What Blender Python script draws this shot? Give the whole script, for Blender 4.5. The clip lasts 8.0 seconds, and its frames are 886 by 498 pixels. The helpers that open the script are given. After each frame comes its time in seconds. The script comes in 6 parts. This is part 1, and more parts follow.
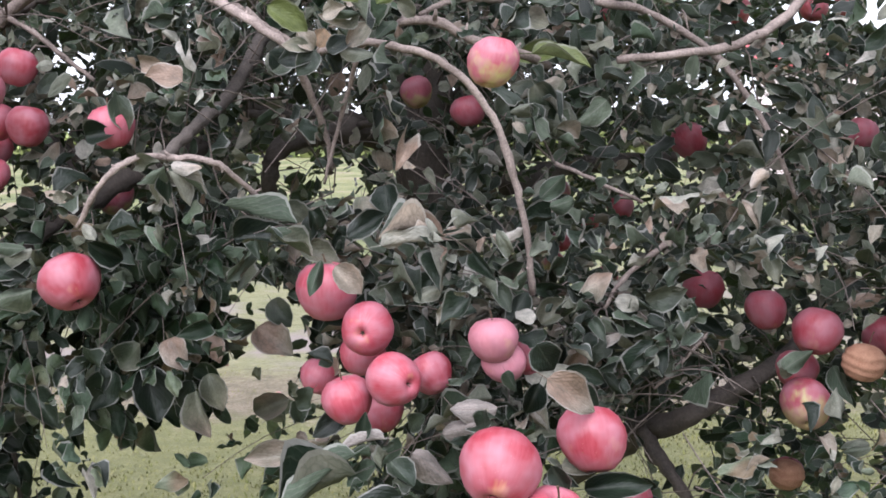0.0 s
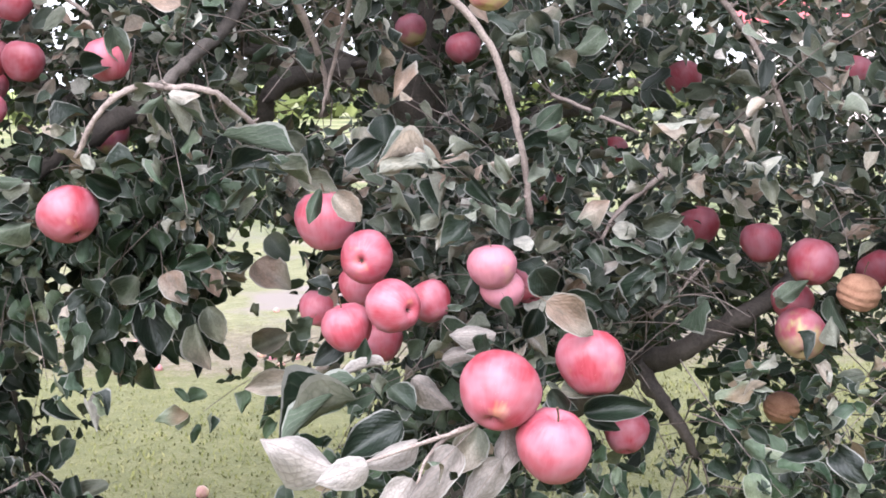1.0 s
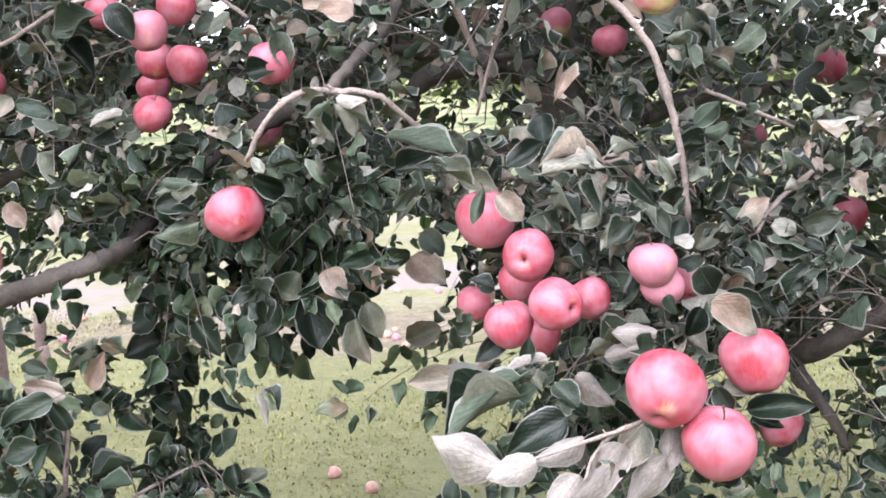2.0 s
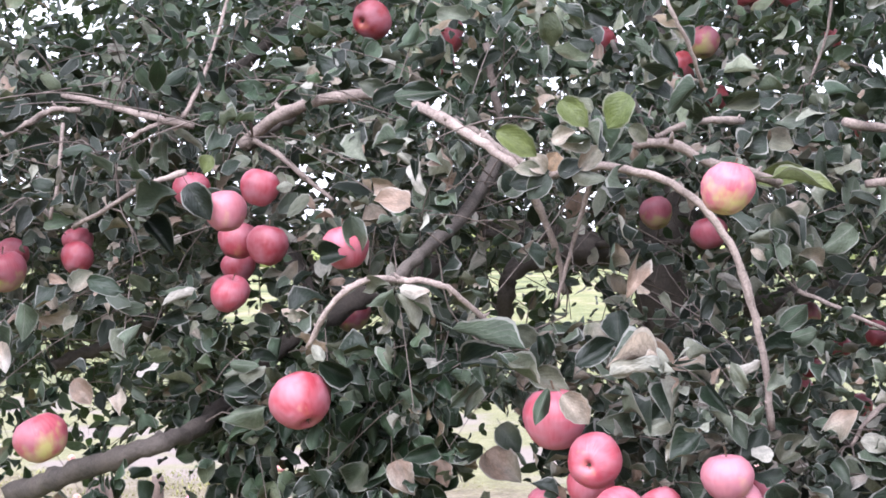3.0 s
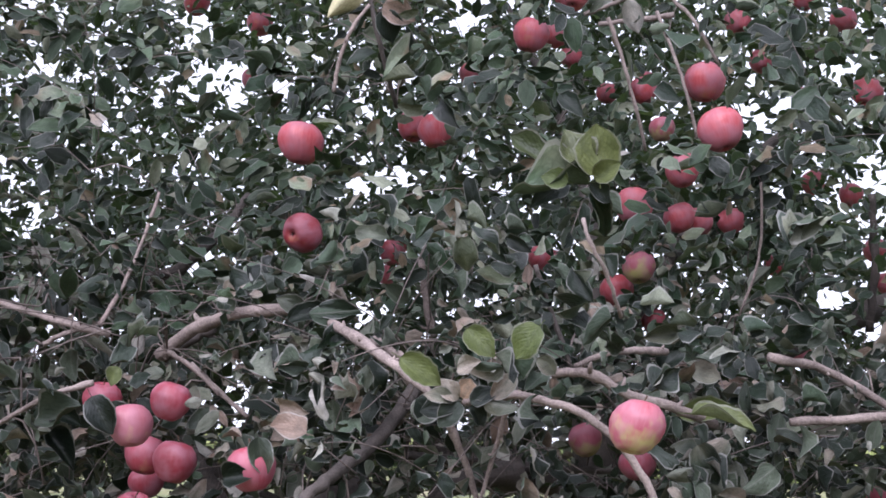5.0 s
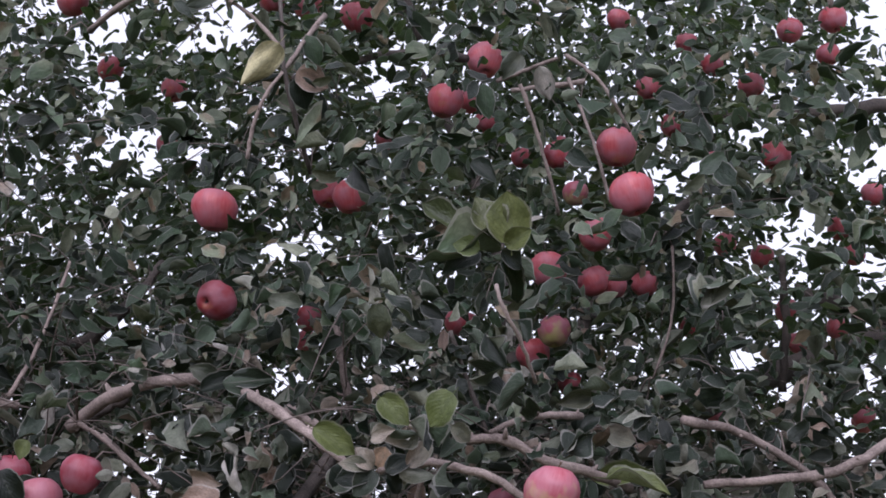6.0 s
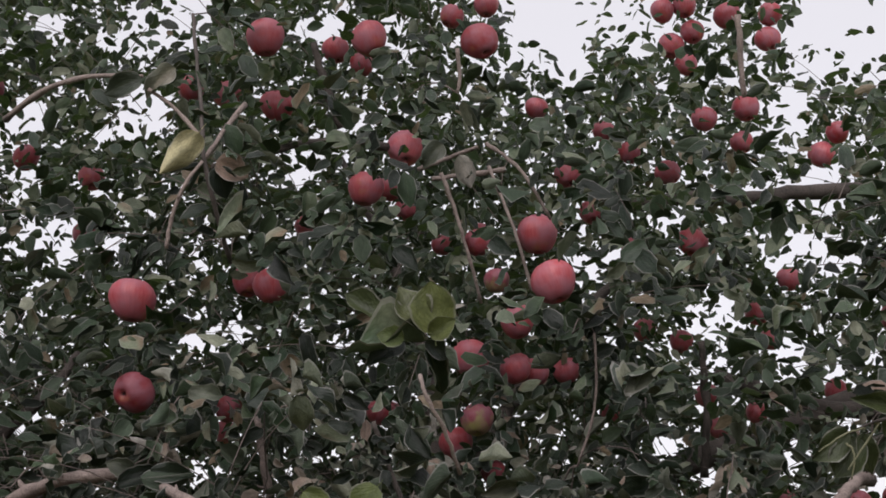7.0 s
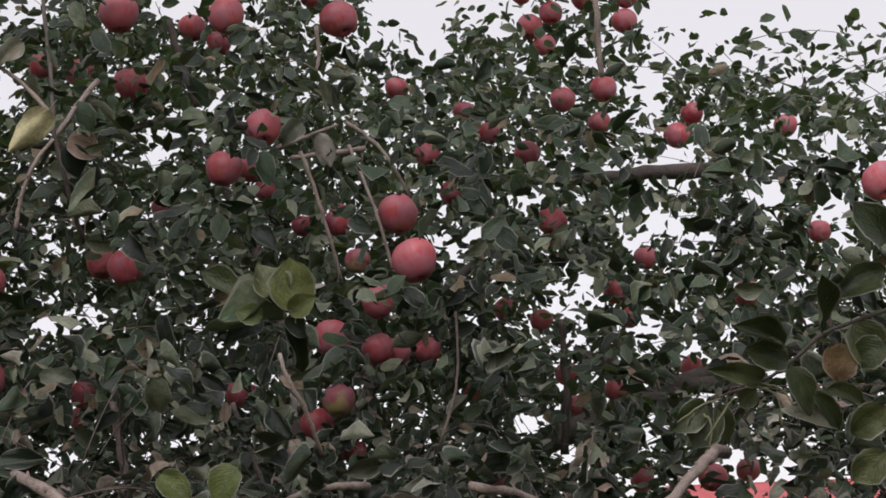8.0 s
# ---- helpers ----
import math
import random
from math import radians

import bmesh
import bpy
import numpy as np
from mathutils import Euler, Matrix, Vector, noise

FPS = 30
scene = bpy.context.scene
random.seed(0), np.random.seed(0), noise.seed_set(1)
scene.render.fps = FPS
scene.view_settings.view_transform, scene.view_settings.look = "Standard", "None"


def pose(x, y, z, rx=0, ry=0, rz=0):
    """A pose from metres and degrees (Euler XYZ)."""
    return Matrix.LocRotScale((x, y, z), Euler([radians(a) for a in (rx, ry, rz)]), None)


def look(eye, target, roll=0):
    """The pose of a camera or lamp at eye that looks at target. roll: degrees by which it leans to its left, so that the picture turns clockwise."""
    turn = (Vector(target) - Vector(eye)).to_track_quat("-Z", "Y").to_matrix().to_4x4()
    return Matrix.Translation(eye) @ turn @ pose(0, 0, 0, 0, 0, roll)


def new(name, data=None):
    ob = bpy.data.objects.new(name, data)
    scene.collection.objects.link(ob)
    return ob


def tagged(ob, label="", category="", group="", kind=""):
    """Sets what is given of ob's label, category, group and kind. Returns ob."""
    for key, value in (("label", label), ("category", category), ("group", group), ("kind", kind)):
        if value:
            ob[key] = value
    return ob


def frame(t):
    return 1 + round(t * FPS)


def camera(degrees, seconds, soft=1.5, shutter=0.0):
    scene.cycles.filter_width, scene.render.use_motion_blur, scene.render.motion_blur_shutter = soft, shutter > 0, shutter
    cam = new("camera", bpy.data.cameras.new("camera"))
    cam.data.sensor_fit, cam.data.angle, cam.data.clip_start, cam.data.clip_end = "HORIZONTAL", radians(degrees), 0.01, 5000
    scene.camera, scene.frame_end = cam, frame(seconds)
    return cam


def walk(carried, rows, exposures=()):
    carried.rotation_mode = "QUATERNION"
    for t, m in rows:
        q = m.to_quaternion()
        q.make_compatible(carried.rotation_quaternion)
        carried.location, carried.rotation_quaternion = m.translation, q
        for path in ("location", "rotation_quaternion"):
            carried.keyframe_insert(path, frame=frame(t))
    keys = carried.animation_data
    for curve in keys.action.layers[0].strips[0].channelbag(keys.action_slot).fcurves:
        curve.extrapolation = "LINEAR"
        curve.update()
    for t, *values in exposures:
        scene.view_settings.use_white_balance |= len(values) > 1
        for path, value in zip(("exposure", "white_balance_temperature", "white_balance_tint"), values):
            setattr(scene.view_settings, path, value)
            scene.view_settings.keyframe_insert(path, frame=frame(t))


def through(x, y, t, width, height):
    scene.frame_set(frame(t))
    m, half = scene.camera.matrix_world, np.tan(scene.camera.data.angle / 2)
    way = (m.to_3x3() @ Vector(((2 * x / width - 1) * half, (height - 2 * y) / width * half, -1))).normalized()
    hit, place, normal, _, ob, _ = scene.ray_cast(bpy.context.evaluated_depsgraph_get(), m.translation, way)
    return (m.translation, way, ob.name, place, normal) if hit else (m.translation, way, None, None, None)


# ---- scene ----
# ---- camera ----
cam = camera(34.72, 8.0, soft=1.7)


def at(x, y, z, yaw, tilt, roll):
    """A hand-held pose: yaw to the right, tilt upwards, roll, in degrees."""
    return pose(x, y, z, 90 + tilt, 0, -yaw) @ pose(0, 0, 0, 0, 0, roll)


walk(cam, [
    (0, at(-0.000, 0.000, 1.500, 0.05, -5.00, -0.65)),
    (0.5, at(0.011, -0.004, 1.481, 0.03, -5.45, -0.62)),
    (1, at(-0.010, -0.011, 1.459, 0.40, -6.55, -1.02)),
    (1.5, at(-0.030, -0.018, 1.462, 0.80, -7.63, -1.60)),
    (1.7, at(-0.056, -0.039, 1.471, -1.2, -7.65, -1.75)),
    (1.8, at(-0.061, -0.037, 1.478, -2.34, -7.76, -1.96)),
    (2, at(-0.072, -0.041, 1.493, -4.12, -7.42, -1.89)),
    (2.2, at(-0.084, -0.040, 1.510, -5.18, -5.79, -1.88)),
    (3.3, at(0.058, 0.059, 1.517, -11.25, 0.70, 0.93)),
    (3.5, at(0.062, 0.058, 1.513, -11.23, 1.36, 1.67)),
    (4, at(0.066, 0.077, 1.523, -10.97, 2.86, 2.56)),
    (4.5, at(0.070, 0.101, 1.535, -9.97, 5.11, 2.39)),
    (4.7, at(0.074, 0.106, 1.540, -9.38, 6.24, 2.23)),
    (5.8, at(0.088, 0.103, 1.548, -6.92, 10.17, 1.36)),
    (6, at(0.087, 0.105, 1.550, -5.63, 10.40, 1.00)),
    (6.5, at(0.082, 0.107, 1.557, -3.13, 12.81, 0.27)),
    (7, at(0.082, 0.113, 1.556, -2.32, 13.90, -0.09)),
    (7.5, at(0.084, 0.130, 1.559, 2.44, 13.79, -1.16)),
    (8, at(0.083, 0.130, 1.552, 3.43, 13.15, -1.80)),
], [(0, 1.17, 5950, 16), (0.5, 1.66, 5950, 16), (1, 1.74, 5950, 16), (2.2, 1.88, 5950, 17), (3.3, 1.66, 5800, 20), (4.5, 1.13, 5750, 21), (5.8, 0.47, 5750, 25), (6.5, -0.1, 6350, 19), (8, -0.14, 6600, 17)])

# ---- overcast sky and a veiled sun ----
world = bpy.data.worlds.new("overcast_sky")
world.use_nodes = True
scene.world = world
wn, wl = world.node_tree.nodes, world.node_tree.links
sky = wn.new("ShaderNodeTexSky")
sky.sky_type = "NISHITA"
sky.sun_disc = False
sky.sun_elevation = radians(40)
sky.sun_rotation = radians(190)
grey = wn.new("ShaderNodeHueSaturation")
grey.inputs["Saturation"].default_value = 0.3
cloud = wn.new("ShaderNodeMix")
cloud.data_type = "RGBA"
cloud.inputs[0].default_value = 0.6
cloud.inputs[7].default_value = (13.2, 13.5, 13.8, 1)
wl.new(sky.outputs[0], grey.inputs["Color"])
wl.new(grey.outputs[0], cloud.inputs[6])
wl.new(cloud.outputs[2], wn["Background"].inputs["Color"])
wn["Background"].inputs["Strength"].default_value = 0.093

sun = new("sun", bpy.data.lights.new("sun", "SUN"))
sun.data.energy = 2.9
sun.data.angle = radians(60)
sun.data.color = (1.0, 0.98, 0.96)
sun.matrix_world = look((-1.0, -1.8, 5.4), (0, 2.0, 1.2))


# ---- materials ----
def material(name):
    m = bpy.data.materials.new(name)
    m.use_nodes = True
    return m, m.node_tree.nodes, m.node_tree.links, m.node_tree.nodes["Principled BSDF"]


def noise_node(n, scale, detail=4.0, rough=0.55):
    t = n.new("ShaderNodeTexNoise")
    t.inputs["Scale"].default_value = scale
    t.inputs["Detail"].default_value = detail
    t.inputs["Roughness"].default_value = rough
    return t


def ramp(n, stops):
    r = n.new("ShaderNodeValToRGB")
    e = r.color_ramp.elements
    while len(e) < len(stops):
        e.new(0.5)
    for k, (p, c) in zip(e, stops):
        k.position = p
        k.color = (*c, 1) if len(c) == 3 else c
    return r


def mix_rgb(n, l, fac, a, b, mode="MIX"):
    m = n.new("ShaderNodeMix")
    m.data_type = "RGBA"
    m.blend_type = mode
    for sock, v in ((m.inputs[0], fac), (m.inputs[6], a), (m.inputs[7], b)):
        if hasattr(v, "links"):
            l.new(v, sock)
        elif isinstance(v, (int, float)):
            sock.default_value = v
        else:
            sock.default_value = (*v, 1)
    return m.outputs[2]


def maths(n, l, op, a, b=0.0):
    m = n.new("ShaderNodeMath")
    m.operation = op
    for sock, v in zip(m.inputs, (a, b)):
        if hasattr(v, "links"):
            l.new(v, sock)
        else:
            sock.default_value = v
    return m.outputs[0]


def bump(n, l, height, strength, distance, shader):
    b = n.new("ShaderNodeBump")
    b.inputs["Strength"].default_value = strength
    b.inputs["Distance"].default_value = distance
    l.new(height, b.inputs["Height"])
    l.new(b.outputs[0], shader.inputs["Normal"])


def each_leaf(n, l):
    """A number of its own for each leaf, single or joined."""
    isl = n.new("ShaderNodeNewGeometry").outputs["Random Per Island"]
    obj = n.new("ShaderNodeObjectInfo").outputs["Random"]
    return maths(n, l, "FRACT", maths(n, l, "ADD", isl, obj))


def veins(n, l):
    """Midrib and side veins, as height, from the leaf's own length and breadth."""
    uv = n.new("ShaderNodeUVMap").outputs[0]
    sep = n.new("ShaderNodeSeparateXYZ")
    l.new(uv, sep.inputs[0])
    across = maths(n, l, "ABSOLUTE", maths(n, l, "SUBTRACT", sep.outputs[1], 0.5))
    rib = maths(n, l, "LESS_THAN", across, 0.02)
    slant = maths(n, l, "SUBTRACT", maths(n, l, "MULTIPLY", sep.outputs[0], 9.0), maths(n, l, "MULTIPLY", across, 9.0))
    saw = maths(n, l, "ABSOLUTE", maths(n, l, "SUBTRACT", maths(n, l, "FRACT", slant), 0.5))
    side = maths(n, l, "LESS_THAN", saw, 0.07)
    return maths(n, l, "MAXIMUM", rib, maths(n, l, "MULTIPLY", side, 0.6)), saw, maths(n, l, "GREATER_THAN", across, 0.45)


def leaf_material(name, stops, gloss, through=0.15, rib=(0.08, (0.24, 0.25, 0.18))):
    m, n, l, p = material(name)
    own = each_leaf(n, l)
    base = ramp(n, stops)
    # whole shoots run paler or darker, besides the single leaf
    clump = noise_node(n, 5.0, 2)
    l.new(n.new("ShaderNodeNewGeometry").outputs["Position"], clump.inputs["Vector"])
    lean = maths(n, l, "MULTIPLY", maths(n, l, "SUBTRACT", clump.outputs[0], 0.5), 1.3)
    l.new(maths(n, l, "ADD", own, lean), base.inputs[0])
    off = n.new("ShaderNodeCombineXYZ")
    l.new(maths(n, l, "MULTIPLY", own, 91.0), off.inputs[2])
    put = n.new("ShaderNodeVectorMath")
    put.operation = "ADD"
    l.new(n.new("ShaderNodeUVMap").outputs[0], put.inputs[0])
    l.new(off.outputs[0], put.inputs[1])
    blot = noise_node(n, 3.2, 5, 0.62)
    l.new(put.outputs[0], blot.inputs["Vector"])
    mott = ramp(n, [(0.3, (0.5, 0.5, 0.48)), (0.7, (1.35, 1.3, 1.25))])
    l.new(blot.outputs[0], mott.inputs[0])
    net = n.new("ShaderNodeTexVoronoi")
    net.feature = "DISTANCE_TO_EDGE"
    net.inputs["Scale"].default_value = 11
    l.new(put.outputs[0], net.inputs["Vector"])
    cells = ramp(n, [(0.0, (0.72, 0.72, 0.72)), (0.16, (1.06, 1.06, 1.06))])
    l.new(net.outputs["Distance"], cells.inputs[0])
    col = mix_rgb(n, l, 0.8, base.outputs[0], mott.outputs[0], "MULTIPLY")
    col = mix_rgb(n, l, 0.7, col, cells.outputs[0], "MULTIPLY")
    v, saw, margin = veins(n, l)
    col = mix_rgb(n, l, maths(n, l, "MULTIPLY", v, rib[0]), col, rib[1])
    col = mix_rgb(n, l, maths(n, l, "MULTIPLY", margin, 0.45), col, (0.3, 0.29, 0.265))
    l.new(col, p.inputs["Base Color"])
    p.inputs["Roughness"].default_value = gloss
    p.inputs["Specular IOR Level"].default_value = 0.33
    bump(n, l, maths(n, l, "ADD", maths(n, l, "MULTIPLY", saw, 0.12), blot.outputs[0]), 0.6, 0.006, p)
    tr = n.new("ShaderNodeBsdfTranslucent")
    tr.inputs[0].default_value = (0.11, 0.18, 0.045, 1)
    mx = n.new("ShaderNodeMixShader")
    mx.inputs[0].default_value = through
    l.new(p.outputs[0], mx.inputs[1])
    l.new(tr.outputs[0], mx.inputs[2])
    l.new(mx.outputs[0], n["Material Output"].inputs[0])
    return m


LEAF_TOP = {
    "pale": leaf_material("curled_leaf_upper_side", [(0, (0.014, 0.022, 0.014)), (1, (0.04, 0.05, 0.033))], 0.45),
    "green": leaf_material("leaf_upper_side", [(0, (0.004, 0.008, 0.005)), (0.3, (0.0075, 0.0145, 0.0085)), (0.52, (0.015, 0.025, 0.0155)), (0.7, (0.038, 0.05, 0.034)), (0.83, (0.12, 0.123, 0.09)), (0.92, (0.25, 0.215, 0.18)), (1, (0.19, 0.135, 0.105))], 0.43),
    "fresh": leaf_material("fresh_leaf_upper_side", [(0, (0.07, 0.1, 0.028)), (1, (0.14, 0.165, 0.06))], 0.45, 0.3),
    # a greener leaf colour, with the crown's shade put in
    "shade_green": leaf_material("shade_green_leaf_upper_side", [(0, (0.004, 0.009, 0.005)), (0.35, (0.0085, 0.019, 0.0095)), (0.64, (0.021, 0.042, 0.022)), (0.84, (0.065, 0.1, 0.056)), (0.96, (0.16, 0.185, 0.125)), (1, (0.17, 0.13, 0.085))], 0.38),
    "olive": leaf_material("olive_leaf_upper_side", [(0, (0.016, 0.026, 0.01)), (0.6, (0.045, 0.06, 0.024)), (1, (0.09, 0.105, 0.045))], 0.4),
    "yellow": leaf_material("yellow_leaf_upper_side", [(0, (0.34, 0.3, 0.12)), (1, (0.42, 0.38, 0.2))], 0.55, 0.25),
    "dry": leaf_material("dry_leaf_upper_side", [(0, (0.16, 0.1, 0.06)), (1, (0.2, 0.14, 0.08))], 0.6, 0.15),
}
LEAF_UNDER = {
    "pale": leaf_material("felted_leaf_under_side", [(0, (0.17, 0.15, 0.14)), (1, (0.28, 0.255, 0.24))], 0.85, 0.12, (0.55, (0.15, 0.115, 0.1))),
    "green": leaf_material("leaf_under_side", [(0, (0.035, 0.054, 0.034)), (0.45, (0.085, 0.107, 0.076)), (0.77, (0.235, 0.238, 0.2)), (0.94, (0.37, 0.345, 0.322)), (1, (0.34, 0.28, 0.23))], 0.7, 0.18, (0.35, (0.2, 0.185, 0.165))),
    "fresh": leaf_material("fresh_leaf_under_side", [(0, (0.2, 0.24, 0.12)), (1, (0.28, 0.31, 0.18))], 0.65, 0.2),
    "shade_green": leaf_material("shade_green_leaf_under_side", [(0, (0.03, 0.052, 0.032)), (0.6, (0.068, 0.098, 0.063)), (1, (0.22, 0.235, 0.175))], 0.65, 0.2),
    "olive": leaf_material("olive_leaf_under_side", [(0, (0.09, 0.11, 0.06)), (1, (0.16, 0.18, 0.11))], 0.65, 0.2),
    "yellow": leaf_material("yellow_leaf_under_side", [(0, (0.45, 0.42, 0.24)), (1, (0.52, 0.48, 0.3))], 0.65, 0.25),
    "dry": leaf_material("dry_leaf_under_side", [(0, (0.3, 0.22, 0.15)), (1, (0.36, 0.27, 0.18))], 0.7, 0.1),
}


def bark_material(name, dark, light, scale):
    m, n, l, p = material(name)
    tc = n.new("ShaderNodeTexCoord").outputs["Object"]
    big = noise_node(n, scale, 5)
    fine = noise_node(n, scale * 9, 4, 0.7)
    l.new(tc, big.inputs["Vector"])
    l.new(tc, fine.inputs["Vector"])
    f = maths(n, l, "MULTIPLY", maths(n, l, "ADD", big.outputs[0], fine.outputs[0]), 0.5)
    r = ramp(n, [(0.34, dark), (0.62, light)])
    l.new(f, r.inputs[0])
    l.new(r.outputs[0], p.inputs["Base Color"])
    p.inputs["Roughness"].default_value = 0.8
    bump(n, l, f, 0.8, 0.006, p)
    return m


BARK = {"stalk": bark_material("pale_green_stalk", (0.1, 0.105, 0.055), (0.22, 0.215, 0.13), 50),
        "twig": bark_material("young_grey_bark", (0.1, 0.074, 0.064), (0.32, 0.255, 0.226), 30),
        "limb": bark_material("old_dark_bark", (0.026, 0.021, 0.018), (0.09, 0.072, 0.062), 22),
        "shoot": bark_material("brown_shoot_bark", (0.04, 0.031, 0.027), (0.19, 0.15, 0.13), 40)}


def apple_material(name, flush, ground, cover, rise=0.16):
    """Skin: a red flush in fine stripes over a yellow-green ground, with pale dots and bloom."""
    m, n, l, p = material(name)
    tc = n.new("ShaderNodeTexCoord").outputs["Object"]
    rnd = n.new("ShaderNodeObjectInfo").outputs["Random"]
    shift = n.new("ShaderNodeVectorMath")
    shift.operation = "ADD"
    comb = n.new("ShaderNodeCombineXYZ")
    l.new(maths(n, l, "MULTIPLY", rnd, 40.0), comb.inputs[0])
    l.new(tc, shift.inputs[0])
    l.new(comb.outputs[0], shift.inputs[1])
    patch = noise_node(n, 1.3, 2)
    l.new(shift.outputs[0], patch.inputs["Vector"])
    sep = n.new("ShaderNodeSeparateXYZ")
    l.new(tc, sep.inputs[0])
    ang = maths(n, l, "ARCTAN2", sep.outputs[1], sep.outputs[0])
    sv = n.new("ShaderNodeCombineXYZ")
    l.new(maths(n, l, "MULTIPLY", ang, 7.0), sv.inputs[0])
    l.new(maths(n, l, "MULTIPLY", sep.outputs[2], 1.4), sv.inputs[1])
    l.new(maths(n, l, "MULTIPLY", rnd, 23.0), sv.inputs[2])
    stripe = noise_node(n, 1.3, 3, 0.55)
    l.new(sv.outputs[0], stripe.inputs["Vector"])
    low = maths(n, l, "MULTIPLY", sep.outputs[2], rise)
    f = maths(n, l, "ADD", maths(n, l, "ADD", patch.outputs[0], low), maths(n, l, "MULTIPLY", maths(n, l, "SUBTRACT", stripe.outputs[0], 0.5), 0.22))
    edge = ramp(n, [(cover - 0.1, (0, 0, 0)), (cover + 0.12, (1, 1, 1))])
    l.new(f, edge.inputs[0])
    red = ramp(n, [(0.3, flush[0]), (0.7, flush[1])])
    l.new(stripe.outputs[0], red.inputs[0])
    tone = ramp(n, [(0, (0.78, 0.6, 0.62)), (0.5, (1, 1, 1)), (1, (1.12, 1.35, 1.35))])
    l.new(rnd, tone.inputs[0])
    redder = mix_rgb(n, l, 1.0, red.outputs[0], tone.outputs[0], "MULTIPLY")
    col = mix_rgb(n, l, edge.outputs[0], ground, redder)
    dots = n.new("ShaderNodeTexVoronoi")
    dots.inputs["Scale"].default_value = 9
    l.new(tc, dots.inputs["Vector"])
    spot = maths(n, l, "LESS_THAN", dots.outputs["Distance"], 0.09)
    col = mix_rgb(n, l, maths(n, l, "MULTIPLY", spot, 0.3), col, (0.48, 0.33, 0.27))
    bloom = noise_node(n, 1.2, 2)
    l.new(shift.outputs[0], bloom.inputs["Vector"])
    bl = ramp(n, [(0.36, (0, 0, 0)), (0.66, (0.72, 0.72, 0.72))])
    l.new(bloom.outputs[0], bl.inputs[0])
    col = mix_rgb(n, l, bl.outputs[0], col, (0.34, 0.145, 0.182))
    scar = noise_node(n, 5.5, 3)
    l.new(shift.outputs[0], scar.inputs["Vector"])
    sc = ramp(n, [(0.73, (0, 0, 0)), (0.77, (0.6, 0.6, 0.6))])
    l.new(scar.outputs[0], sc.inputs[0])
    col = mix_rgb(n, l, sc.outputs[0], col, (0.2, 0.09, 0.05))
    l.new(col, p.inputs["Base Color"])
    rr = ramp(n, [(0.3, (0.34, 0.34, 0.34)), (0.7, (0.6, 0.6, 0.6))])
    l.new(bloom.outputs[0], rr.inputs[0])
    l.new(rr.outputs[0], p.inputs["Roughness"])
    p.inputs["Specular IOR Level"].default_value = 0.35
    p.inputs["Subsurface Weight"].default_value = 0.0
    bump(n, l, bloom.outputs[0], 0.12, 0.02, p)
    return m


SKIN = {"dull": apple_material("rotting_apple_skin", ((0.27, 0.14, 0.1), (0.36, 0.21, 0.14)), (0.38, 0.29, 0.15), 0.36),
        "red": apple_material("red_apple_skin", ((0.27, 0.034, 0.05), (0.33, 0.064, 0.086)), (0.42, 0.2, 0.12), 0.18),
        "crimson": apple_material("crimson_apple_skin", ((0.33, 0.04, 0.05), (0.42, 0.085, 0.094)), (0.4, 0.15, 0.08), 0.2),
        "pale": apple_material("pink_apple_skin", ((0.34, 0.11, 0.138), (0.39, 0.145, 0.172)), (0.43, 0.27, 0.155), 0.28),
        "green": apple_material("half_ripe_apple_skin", ((0.25, 0.04, 0.06), (0.34, 0.08, 0.1)), (0.36, 0.31, 0.12), 0.36, 0.34)}
STEM = bark_material("apple_stem_bark", (0.06, 0.035, 0.02), (0.16, 0.1, 0.06), 60)
CALYX = bark_material("dry_calyx", (0.03, 0.02, 0.015), (0.1, 0.07, 0.05), 80)


